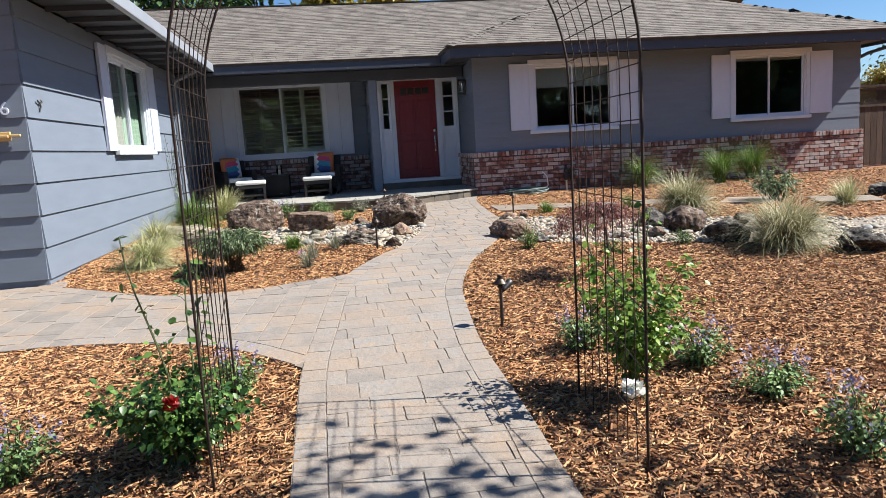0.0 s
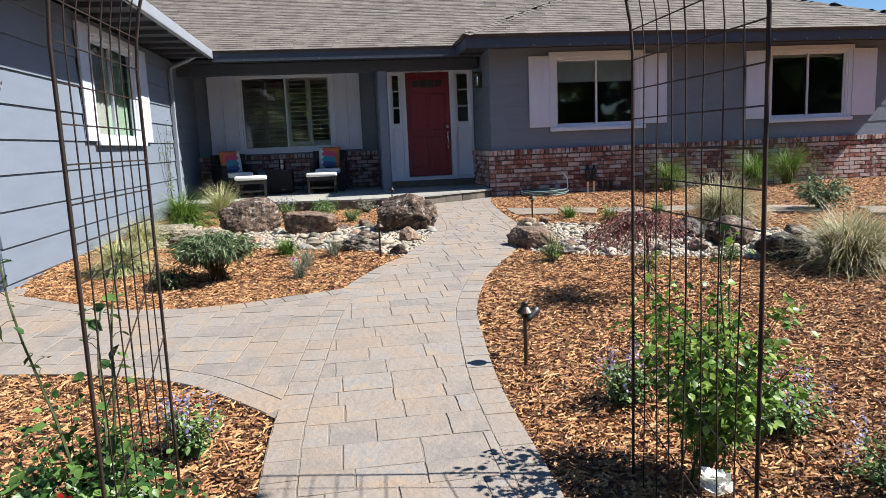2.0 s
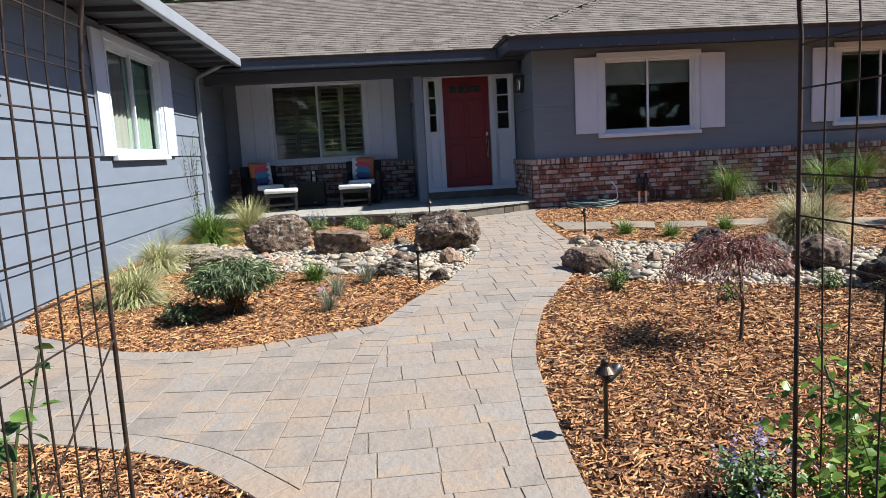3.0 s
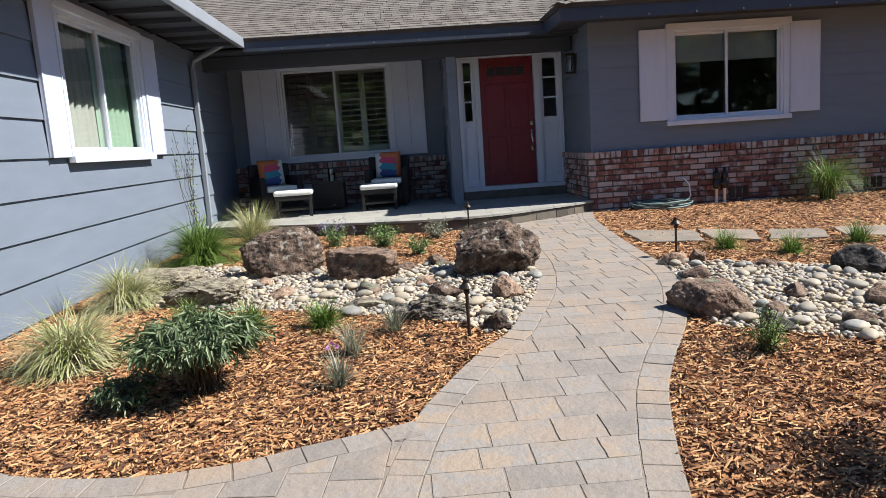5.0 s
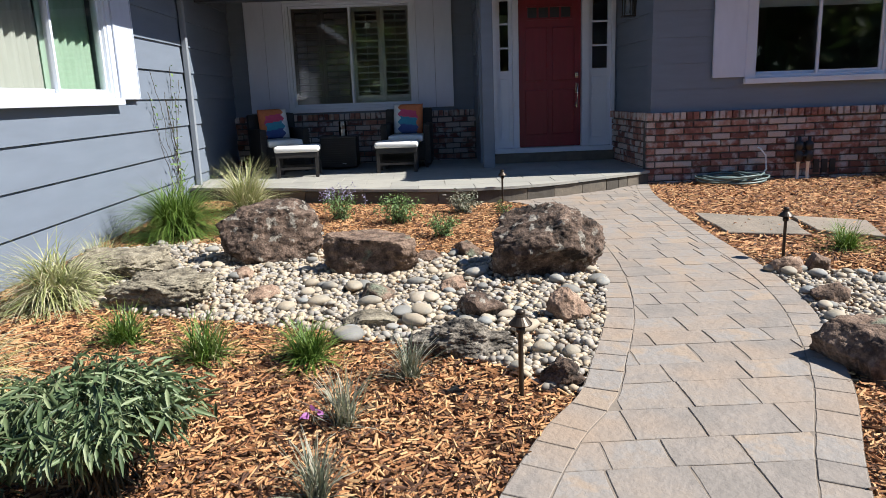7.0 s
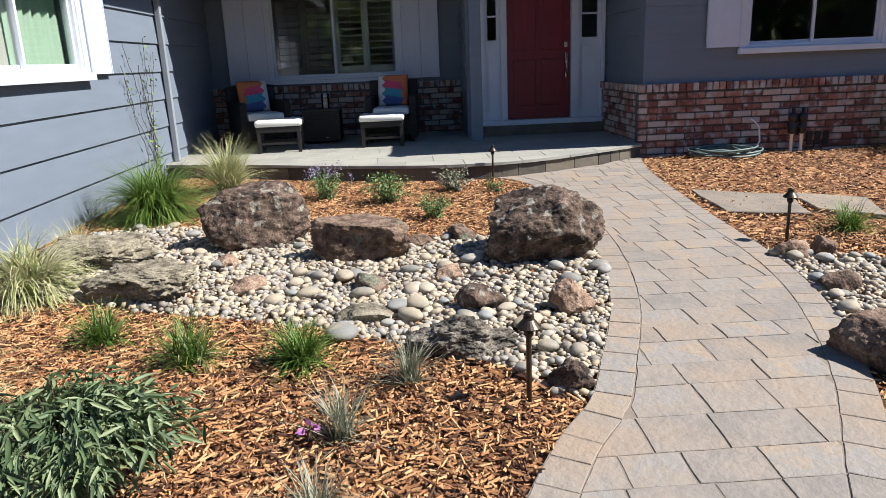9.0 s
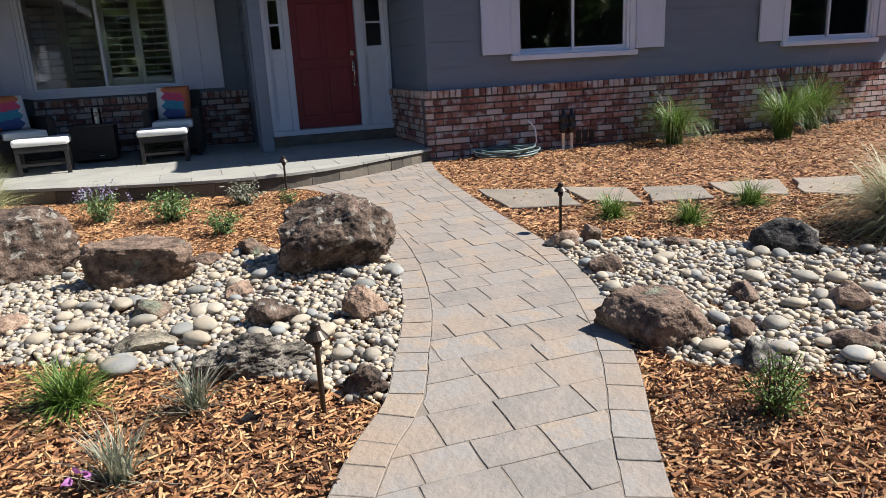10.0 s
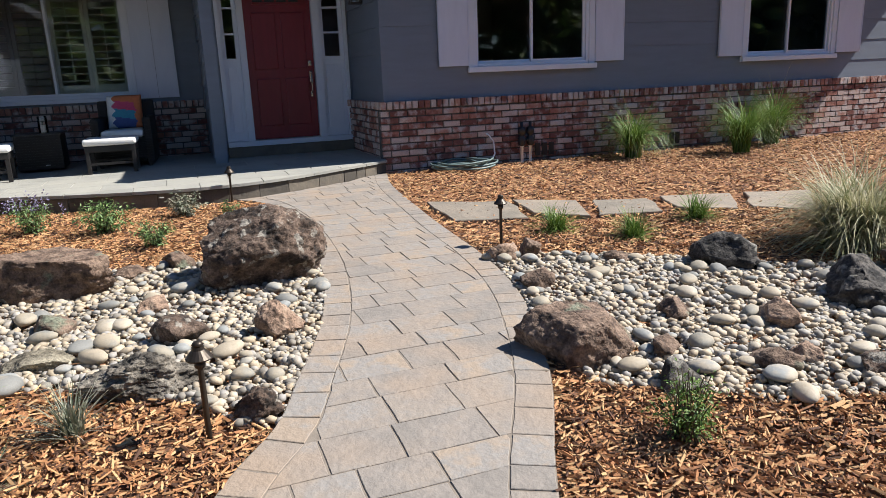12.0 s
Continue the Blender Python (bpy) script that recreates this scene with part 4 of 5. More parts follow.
def stones_in(poly, name, n, lo, hi, mat, lift, label):
    xs, ys = [p[0] for p in poly], [p[1] for p in poly]
    x, y = rng.uniform(min(xs), max(xs), n * 3), rng.uniform(min(ys), max(ys), n * 3)
    ok = inside(poly, x, y)
    x, y = x[ok][:n], y[ok][:n]
    N = len(x)
    r = lo + (hi - lo) * rng.random(N) ** 2.2
    z = gv(y) - .03 + r * .35 + rng.uniform(0, lift, N)
    size = np.stack([r * rng.uniform(.9, 1.5, N), r * rng.uniform(.75, 1.05, N), r * rng.uniform(.55, .8, N)], 1)
    v, f = ico(1)
    v = v * (1 + .06 * np.sin(v[:, [1, 2, 0]] * 4.1))
    s = scatter(name, v, f, np.stack([x, y, z], 1), turns(rng.uniform(0, 6.28, N), rng.normal(0, .25, N), rng.normal(0, .25, N)), size, mat, True)
    return tagged(s, label, "pebbles", kind="stuff")


stones_in(CREEK[0], "river_pebbles", 14500, .010, .029, M_pebble, .022, "cream and grey river pebbles of the dry creek")
stones_in(CREEK[1], "river_pebbles", 17500, .010, .029, M_pebble, .022, "cream and grey river pebbles of the dry creek")
v, f = ico(2)
cob = []
for s in range(4):
    r2 = np.random.default_rng(s)
    w = v * (1 + .10 * np.sin(v[:, [2, 0, 1]] * 2.7 + s) + .03 * r2.normal(size=(len(v), 1)) * .3)
    me = bpy.data.meshes.new("cobble")
    me.from_pydata([tuple(p) for p in w], [], [tuple(map(int, q)) for q in f])
    me.polygons.foreach_set("use_smooth", [True] * len(me.polygons))
    me.materials.append(M_cobble)
    cob.append(me)
for poly, n in ((CREEK[0], 125), (CREEK[1], 150)):
    xs, ys = [p[0] for p in poly], [p[1] for p in poly]
    c = 0
    while c < n:
        x, y = rng.uniform(min(xs), max(xs)), rng.uniform(min(ys), max(ys))
        if not inside(poly, [x], [y])[0]:
            continue
        r = .024 + .03 * rng.random() ** 1.8
        ob = new("cobble", cob[c % 4])
        ob.matrix_basis = pose(x, y, g(y) + r * .28, rng.uniform(-12, 12), rng.uniform(-12, 12), rng.uniform(0, 360)) @ Matrix.Diagonal((r * rng.uniform(1, 1.4), r, r * .62, 1))
        tagged(ob, "smooth rounded cobble lying among the creek pebbles", "stone", "creek cobbles")
        c += 1


for i, (x, y, w) in enumerate(((-.17, -4.84, .14), (.04, -5.35, .13), (.28, -5.46, .12), (.15, -5.69, .11), (.45, -5.73, .12), (-.24, -6.25, .12), (-.27, -6.40, .12), (-.47, -6.08, .11), (.27, -6.20, .11),
                               (-.50, -5.72, .10), (-.72, -5.95, .11), (-3.14, -5.11, .16), (-2.82, -4.93, .14), (-2.26, -5.10, .13), (-2.73, -4.51, .11), (-3.08, -4.54, .13), (-2.89, -4.77, .12),
                               (-2.78, -4.75, .12), (-2.33, -4.88, .09), (-3.20, -4.21, .14))):
    ob = new("cobble", cob[i % 4])
    ob.matrix_basis = pose(x, y, g(y) + w * .14, (i * 37) % 17 - 8, (i * 53) % 15 - 7, i * 71) @ Matrix.Diagonal((w * .58, w * (.36 + .10 * (i % 3) / 2), w * .24, 1))
    tagged(ob, "large smooth cobble lying among the creek pebbles", "stone", "creek cobbles")


def mulch(name, poly, n, lo, hi, wlo, whi, box=None):
    """Loose bark chips, lying every way, in one sheet of stuff."""
    xs, ys = [p[0] for p in poly], [p[1] for p in poly]
    b = box or (min(xs), max(xs), min(ys), max(ys))
    x, y = rng.uniform(b[0], b[1], n), rng.uniform(b[2], b[3], n)
    ok = inside(poly, x, y)
    for c in CREEK:
        ok &= ~inside(c, x, y)
    x, y = x[ok], y[ok]
    N = len(x)
    L = lo + (hi - lo) * rng.random(N) ** 1.6
    z = gv(y) - .026 + rng.uniform(0, .024, N)
    tv = np.array([(-.5, -.4, 0), (.42, -.5, 0), (.5, .05, 1), (-.46, .12, .85), (.4, .5, .1), (-.36, .44, 0)])
    tf = [(0, 1, 2, 3), (3, 2, 4, 5)]
    size = np.stack([L, wlo + (whi - wlo) * rng.random(N), rng.uniform(.003, .008, N)], 1)
    s = scatter(name, tv, tf, np.stack([x, y, z], 1), turns(rng.uniform(0, 6.28, N), rng.normal(0, .2, N), rng.normal(0, .27, N)), size, M_chip)
    return tagged(s, "reddish-brown shredded bark mulch", "mulch", kind="stuff")


mulch("bark_mulch", BEDS[0], 128000, .012, .075, .004, .014)
mulch("bark_mulch", BEDS[1], 66000, .012, .075, .004, .014, (-6.2, -3.0, -12.2, -8.3))
mulch("bark_mulch", BEDS[2], 165000, .012, .075, .004, .014, (-2, 2.6, -12.2, -3.6))
mulch("bark_mulch", BEDS[2], 62000, .025, .10, .007, .022, (-.5, 9.5, -8, 0))
mulch("bark_mulch", BEDS[2], 20000, .025, .09, .008, .026, (2.6, 9.5, -12.5, -8))

# ---- boulders ----
ISO = ico(5)
ISO6 = ico(6)
ISO4 = ico(4)


def boulder(x, y, sx, sy, sz, mat, label, seed, rz=0, rough=.16, cuts=3, sink=.18, small=False, flat=0.0, fine=False):
    """A stone: a sphere broken by flat faces and roughened, settled into the ground."""
    v, f = ISO4 if small else ISO6 if fine else ISO
    r = random.Random(seed)
    out = []
    planes = []
    for _ in range(cuts + 6):
        d = Vector((r.uniform(-1, 1), r.uniform(-1, 1), r.uniform(-.5, .9))).normalized()
        planes.append((d, r.uniform(.55, .85)))
    if flat:
        planes.append((Vector((.08, -.12, 1)).normalized(), flat))
    off = Vector((seed * 3.7, seed * 1.3, seed * 2.1))
    for p in v:
        p = Vector(p)
        for d, h in planes:
            k2 = p.dot(d)
            if k2 > h:
                p = p - d * (k2 - h) * .95
        n1 = noise.fractal(p * 1.3 + off, 1.0, 2.0, 4)
        n2 = noise.ridged_multi_fractal(p * 2.6 + off, .9, 2.1, 5, .9, 2.0)
        n3 = noise.fractal(p * 9.0 + off, .7, 2.0, 4)
        q = p * (1 + rough * n1 + rough * .34 * (n2 - 1) + rough * .34 * n3)
        if fine:
            q = q * (1 + .022 * noise.fractal(p * 21.0 + off, .6, 2.0, 3) - .05 * max(0, noise.noise(p * 13.0 + off) - .32))
        out.append((q.x, q.y, q.z))
    A = np.array(out)
    lo, hi = A.min(0), A.max(0)
    A = (A - (lo + hi) / 2) / (hi - lo) * np.array([sx, sy, sz / (1 - sink)])
    me = bpy.data.meshes.new("boulder")
    me.from_pydata([tuple(p) for p in A], [], [tuple(map(int, q)) for q in f])
    ob = link_mesh("boulder", me, mat, smooth=True)
    ob.matrix_basis = pose(x, y, g(y) - .03 + sz - sz / (1 - sink) / 2, 0, 0, rz)
    return tagged(ob, label, "rock")


boulder(-3.92, -3.16, .80, .62, .46, M_rock, "large rounded grey-brown lava boulder on pebbles", 1, 10, rough=.12, fine=True)
boulder(-3.13, -3.72, .64, .44, .29, M_rock_b, "low flat-topped brown boulder on pebbles", 2, 12, flat=.42, rough=.13, fine=True)
boulder(-1.94, -3.88, .78, .64, .465, M_rock, "large grey lava boulder with pale lichen beside the walk", 3, -8, rough=.12, cuts=-3, fine=True)
boulder(-2.60, -5.32, .53, .30, .18, M_rock_g, "dark pitted lava rock at the creek edge", 4, 5, rough=.3, fine=True)
boulder(-2.00, -4.90, .24, .20, .18, M_rock_r, "small reddish lava stone", 5)
boulder(-2.20, -5.70, .19, .16, .125, M_rock, "small grey pitted stone beside the walk", 6, rough=.22)
boulder(-4.86, -3.62, .74, .5, .22, M_rock_l, "low lichen-covered grey boulder", 7, 20, flat=.4, rough=.24, fine=True)
boulder(-4.36, -4.28, .68, .42, .20, M_rock_l, "low lichen-covered grey boulder", 8, -10, flat=.4, rough=.24, fine=True)
boulder(-3.05, -4.86, .30, .22, .075, M_rock_l, "flat grey stone at the creek edge", 9, 15, flat=.5)
boulder(-.83, -5.67, .53, .44, .215, M_rock_b, "brown-grey flat-topped boulder at the edge of the walk", 14, -14, flat=.5, rough=.09, sink=.5, fine=True)
NEAR_STONES = ((-.56, -4.82, .21, .16, M_rock_b), (-.18, -5.52, .20, .13, M_rock_b), (.20, -5.80, .25, .18, M_rock_r), (-.15, -6.12, .24, .13, M_rock_b),
               (-.49, -5.87, .16, .12, M_rock_b), (-.61, -6.12, .24, .15, M_rock_d), (.66, -4.95, .42, .27, M_rock_d), (.18, -4.55, .26, .10, M_rock_b),
               (-.47, -4.22, .23, .16, M_rock_r), (-.28, -4.20, .20, .17, M_rock_b), (.01, -6.15, .14, .11, M_rock_r))
FAR_STONES = ((-2.44, -3.38, .23, .16, M_rock_b), (-2.73, -3.44, .24, .10, M_rock_b), (-2.58, -4.28, .22, .12, M_rock_r), (-3.04, -4.42, .25, .15, M_rock_b),
              (-2.45, -4.82, .27, .19, M_rock), (-3.75, -4.30, .24, .12, M_rock_r), (-4.0, -3.75, .20, .12, M_rock_r), (1.5, -5.5, .34, .2, M_rock),
              (.2, -6.35, .20, .13, M_rock), (1.75, -6.1, .3, .2, M_rock), (.6, -6.35, .25, .16, M_rock_b), (2.4, -6.3, .3, .18, M_rock_d))
for i, (x, y, w, h, mt) in enumerate(NEAR_STONES + FAR_STONES):
    boulder(x, y, w, w * .78, h * .8, mt, "small rough stone among the creek pebbles", 20 + i, i * 47, small=True, rough=.2)
boulder(.84, -5.72, .42, .36, .23, M_rock_d, "dark lava boulder in the creek", 50, 30)
boulder(1.02, -6.18, .52, .42, .30, M_rock, "grey lava boulder with a pale top in the creek", 51, 10)
boulder(1.12, -6.88, .48, .38, .26, M_rock_d, "dark lava boulder beside fountain grass", 52, -20)
boulder(1.95, -7.75, .5, .4, .24, M_rock_d, "dark lava boulder at the creek edge", 53, 40)
boulder(3.6, -7.3, .7, .4, .2, M_rock_d, "dark flat boulder in mulch", 54, 0)
boulder(4.9, -4.6, .6, .4, .2, M_rock_d, "dark flat boulder in mulch", 55, 0)

# ---- flagstones ----
def flagstone(poly, mat=M_flag):
    r = random.Random(str(poly[0]))
    pts = []
    for a, b in zip(poly, poly[1:] + poly[:1]):
        for t in (0, .33, .66):
            pts.append((a[0] + (b[0] - a[0]) * t + r.uniform(-.02, .02), a[1] + (b[1] - a[1]) * t + r.uniform(-.02, .02)))
    ob = prism("flagstone", pts, lambda y: g(y) + .004, .055, mat, None, .008)
    return tagged(ob, "irregular grey-tan flagstone set in bark mulch", "flagstone", "flagstone path")


for p in ([(-.28, -2.12), (.40, -2.50), (.24, -3.2), (-.34, -3.02)], [(.44, -2.45), (.92, -2.78), (.68, -3.40), (.36, -3.05)], [(1.06, -2.83), (1.52, -3.03), (1.30, -3.55), (.78, -3.38)],
          [(1.68, -2.98), (2.30, -3.20), (1.88, -3.76), (1.48, -3.46)], [(2.42, -3.22), (2.98, -3.46), (2.34, -4.05), (2.0, -3.74)], [(3.1, -3.6), (3.7, -4.0), (3.2, -4.5), (2.6, -4.2)],
          [(3.9, -4.3), (4.6, -4.7), (4.3, -5.3), (3.6, -4.9)], [(2.55, -6.5), (3.4, -6.3), (3.5, -7.1), (2.6, -7.2)], [(4.8, -4.9), (5.5, -5.2), (5.2, -5.9), (4.5, -5.5)]):
    flagstone(p)

# ---- plants ----
def blades(name, n, length, width, spread, droop, mat, seed, base_r=.06, parent=None, up=0.0, lean=(0, 0)):
    """A tuft of arching blades in one mesh round the origin."""
    r = np.random.default_rng(seed)
    K = 6
    az = r.uniform(0, 2 * np.pi, n)
    tilt = np.abs(r.normal(0, spread, n)) + up
    L = length * r.uniform(.55, 1.08, n)
    b = base_r * np.sqrt(r.random(n))
    ba = r.uniform(0, 2 * np.pi, n)
    p = np.stack([b * np.cos(ba), b * np.sin(ba), np.full(n, -.02)], 1)
    dr = droop * r.uniform(.5, 1.4, n)
    co = np.empty((n, K, 2, 3))
    side = np.stack([-np.sin(az), np.cos(az), np.zeros(n)], 1)
    tw = r.normal(0, .5, n)
    for k in range(K):
        t = k / (K - 1)
        w = width * (1 - t ** 1.8) * .5 + .0004
        co[:, k, 0], co[:, k, 1] = p - side * w, p + side * w
        a = np.minimum(tilt + dr * t * 1.3, 2.7)
        step = L / (K - 1)
        p = p + np.stack([np.sin(a) * np.cos(az + tw * t * .3) * step + lean[0] * step * t, np.sin(a) * np.sin(az + tw * t * .3) * step + lean[1] * step * t, np.cos(a) * step], 1)
        p[:, 2] = np.maximum(p[:, 2], -.005)
    vs = co.reshape(-1, 3)
    idx = np.arange(n)[:, None] * (K * 2) + (np.arange(K - 1) * 2)[None]
    fs = np.stack([idx, idx + 1, idx + 3, idx + 2], -1).reshape(-1)
    me = bpy.data.meshes.new(name)
    me.vertices.add(len(vs)); me.vertices.foreach_set("co", vs.reshape(-1))
    me.loops.add(len(fs)); me.loops.foreach_set("vertex_index", fs.astype(np.int32))
    F = len(fs) // 4
    me.polygons.add(F)
    me.polygons.foreach_set("loop_start", np.arange(F, dtype=np.int32) * 4)
    me.polygons.foreach_set("loop_total", np.full(F, 4, dtype=np.int32))
    me.update(calc_edges=True)
    return link_mesh(name, me, mat, parent, smooth=True)


def grass(x, y, n, length, width, spread, droop, mat, label, seed, base_r=.07, group="", dead=0, up=0.0, plumes=0):
    e = thing("ornamental_grass", (x, y, g(y)), label, "grass", group)
    blades("blades", n, length, width, spread, droop, mat, seed, base_r, e, up)
    if dead:
        blades("dry_blades", dead, length * .8, width, spread * 1.2, droop * 1.2, L_straw, seed + 500, base_r * 1.1, e)
    if plumes:
        blades("seed_stalks", plumes, length * 1.25, width * .9, spread * .7, droop * .5, L_straw, seed + 900, base_r, e)
    return e


LEAF_V = [(0, 0, 0), (.25, -.5, .06), (.62, -.42, .05), (1, 0, -.10), (.62, .42, .05), (.25, .5, .06), (.35, 0, -.02), (.7, 0, -.03)]
LEAF_F = [(0, 1, 6), (1, 2, 6), (2, 7, 6), (2, 3, 7), (3, 4, 7), (4, 6, 7), (4, 5, 6), (5, 0, 6)]


def leaves(name, pts, length, ratio, mat, seed, parent=None, out=None, tilt=(0.3, .5), label=""):
    """Leaves at points, each turned outwards from the plant's middle."""
    r = np.random.default_rng(seed)
    pts = np.asarray(pts, float)
    N = len(pts)
    c = np.array(out if out is not None else (0, 0, 0), float)
    d = pts - c
    yaw = np.arctan2(d[:, 1], d[:, 0]) + r.normal(0, .9, N)
    L = length * r.uniform(.6, 1.15, N)
    s = np.stack([L, L * ratio, L], 1)
    return scatter(name, LEAF_V, LEAF_F, pts, turns(yaw, r.normal(tilt[0], tilt[1], N), r.normal(0, .5, N)), s, mat, True, parent, label)


def shrub(name, x, y, w, h, n_stem, per, length, ratio, mat, label, category, seed, low=.1, tilt=(.3, .5), flowers=None, arch=.5, stem_r=.004, group="", top=True, lift=0.0, cane=None):
    """Branching stems that carry leaves; flowers: (material, count, kind)."""
    e = thing(name, (x, y, g(y)), label, category, group)
    r = np.random.default_rng(seed)
    bm = bmesh.new()
    pts, tips = [], []
    for _ in range(n_stem):
        az = r.uniform(0, 6.28)
        rad = w / 2 * math.sqrt(r.uniform(.05, 1))
        hh = h * r.uniform(.62, 1.0) * math.sqrt(max(.15, 1 - (rad / (w / 2 * 1.12)) ** 2)) if top else h * r.uniform(.5, 1)
        hh = h * lift + hh * (1 - lift)
        p0 = Vector((r.normal(0, .04), r.normal(0, .04), -.02))
        p3 = Vector((rad * math.cos(az), rad * math.sin(az), max(hh, h * .12)))
        p1 = Vector((p3.x * (1 - arch) * .5, p3.y * (1 - arch) * .5, p3.z * .5))
        line = []
        for k in range(6):
            t = k / 5
            line.append(p0 * (1 - t) ** 2 + p1 * 2 * t * (1 - t) * 1.0 + p3 * t * t)
        tube(line, [stem_r * (1 - .12 * k) for k in range(6)], 4, bm)
        for _ in range(per):
            t = low + (1 - low) * r.random() ** .7
            q = p0 * (1 - t) ** 2 + p1 * 2 * t * (1 - t) + p3 * t * t
            pts.append((q.x + r.normal(0, .012 + w * .035), q.y + r.normal(0, .012 + w * .035), max(.01, q.z + r.normal(0, h * .03))))
        tips.append(p3)
    part("stem_mass", bm, cane or M_stem, e)["kind"] = "stuff"
    leaves("foliage", pts, length, ratio, mat, seed + 1, e, (0, 0, h * .2), tilt)
    if flowers:
        fm, count, kind = flowers
        fp = []
        for i in range(count):
            p = tips[i % len(tips)]
            if kind == "spike":
                for k in range(16):
                    fp.append((p.x + r.normal(0, .012), p.y + r.normal(0, .012), p.z + .005 + k * .006 + r.normal(0, .004)))
            else:
                for k in range(7):
                    fp.append((p.x + r.normal(0, .02), p.y + r.normal(0, .02), p.z + r.normal(.01, .012)))
        fl = leaves("blossom_mass", fp, .017 if kind == "spike" else .03, .8, fm, seed + 2, e, (0, 0, 0), (-.3, .7))
        fl["kind"] = "stuff"
    return e


grass(-4.98, -2.15, 2000, .70, .009, .88, 1.45, L_green, "lush green arching grass clump against the garage wall", 1, .12)
grass(-4.62, -1.05, 800, .66, .008, .58, .85, L_vari, "pale variegated grass clump beside the porch", 2, .08, dead=40)
grass(-5.02, -4.22, 1100, .56, .008, 1.05, 1.5, L_vari, "pale variegated grass clump by the garage wall", 3, .09, dead=60)
grass(-4.78, -5.72, 1100, .54, .008, 1.05, 1.5, L_vari, "yellow-green variegated grass clump in mulch", 4, .10, dead=90)
grass(-5.10, -3.45, 260, .34, .005, .5, .7, L_vari, "small yellow-green grass tuft", 5, .06)
grass(-4.30, -4.98, 320, .25, .005, .75, .9, L_green, "small green grass tuft in mulch", 6, .06)
grass(-3.80, -5.28, 280, .27, .006, .8, .8, L_green, "small yellowing green grass tuft in mulch", 7, .07, dead=30)
grass(-3.30, -5.36, 420, .25, .006, .8, .9, L_green, "small bright green grass tuft in mulch", 8, .06)
grass(-2.83, -5.60, 150, .23, .005, .6, .5, L_blue, "small grey-blue grass tuft in mulch", 9, .035, "blue tufts")
grass(-3.08, -5.98, 150, .24, .005, .6, .5, L_blue, "small grey-blue grass tuft in mulch", 10, .035, "blue tufts", plumes=4)
grass(-3.12, -6.45, 130, .24, .005, .55, .5, L_blue, "small grey-blue grass tuft in mulch", 11, .03, "blue tufts", plumes=3)
shrub("sage_shrub", -4.17, -6.46, .36, .22, 18, 20, .07, .2, L_sage, "low grey-green sage sprig beside a larger shrub", "shrub", 112, low=.3, tilt=(.5, .45), stem_r=.004)
shrub("sage_shrub", -3.82, -6.36, .64, .44, 84, 44, .08, .165, L_sage, "grey-green leafy sage shrub in bark mulch", "shrub", 12, low=.62, tilt=(.5, .5), stem_r=.004, lift=.42)
shrub("flower", -3.20, -6.02, .05, .12, 2, 3, .03, .3, L_blue, "tiny plant with one violet flower in mulch", "flower", 13, flowers=(P_pink, 1, "ball"))
shrub("lavender_plant", -3.55, -1.68, .50, .30, 34, 24, .035, .35, L_cat, "flowering lavender catmint in mulch near the porch", "flower", 14, flowers=(P_lav, 20, "spike"))
shrub("herb_plant", -2.98, -1.95, .50, .32, 34, 26, .04, .35, L_cat, "small bushy green herb in mulch", "plant", 15)
shrub("herb_plant", -2.60, -2.68, .32, .22, 26, 20, .035, .35, L_cat, "small bushy green herb in mulch", "plant", 16)
shrub("herb_plant", -2.37, -1.55, .36, .26, 30, 22, .035, .4, L_blue, "small grey-green herb in mulch", "plant", 17)
shrub("herb_plant", -1.98, -1.75, .2, .14, 14, 12, .03, .4, L_cat, "tiny green herb in mulch", "plant", 18)
shrub("herb_plant", -.85, -6.45, .26, .27, 38, 30, .017, .45, L_green, "small upright grey-green herb in mulch", "plant", 19, arch=.2)
# beds along the bedroom wing
grass(3.12, -.55, 560, .98, .007, .13, 2.1, L_green, "tall arching green grass against the brick wall", 20, .10, plumes=12, dead=50)
grass(4.50, -.95, 560, 1.05, .007, .18, 1.7, L_green, "tall green grass against the brick wall", 21, .10)
grass(5.5, -.45, 560, 1.1, .007, .18, 1.6, L_green, "tall green grass against the brick wall", 22, .10, plumes=14, dead=40)
grass(.23, -3.66, 360, .27, .005, .85, .9, L_green, "small bright green grass tuft by the flagstones", 23, .06, "flagstone tufts")
grass(.60, -4.10, 320, .25, .005, .9, .9, L_green, "small yellow-green grass tuft by the flagstones", 24, .06, "flagstone tufts")
grass(1.36, -3.86, 340, .28, .005, .85, .9, L_green, "small bright green grass tuft by the flagstones", 25, .06, "flagstone tufts")
grass(1.62, -5.02, 1900, .75, .008, .55, 1.5, L_straw, "large fountain grass mound with straw-coloured blades", 26, .16, dead=200)
grass(1.42, -7.35, 1500, .74, .008, .55, 1.5, L_straw, "large fountain grass mound with straw-coloured blades", 27, .16, dead=250)
shrub("sage_shrub", 3.35, -4.3, .72, .56, 44, 24, .08, .3, L_sage, "dense grey-green sage shrub in mulch", "shrub", 28, low=.2)
grass(3.75, -5.25, 420, .42, .007, .6, .7, L_vari, "yellow-green grass clump in mulch", 29, .09)
mp = thing("weeping_maple", (-.54, -7.78, g(-7.78)), "small weeping red laceleaf maple on a thin trunk", "tree")
part("trunk", tube([(0, 0, -.03), (.01, 0, .2), (-.005, .01, .42), (-.04, .0, .58)], [.013, .011, .010, .007], 7), M_bark, mp)
r = np.random.default_rng(30)
bm, pts = bmesh.new(), []
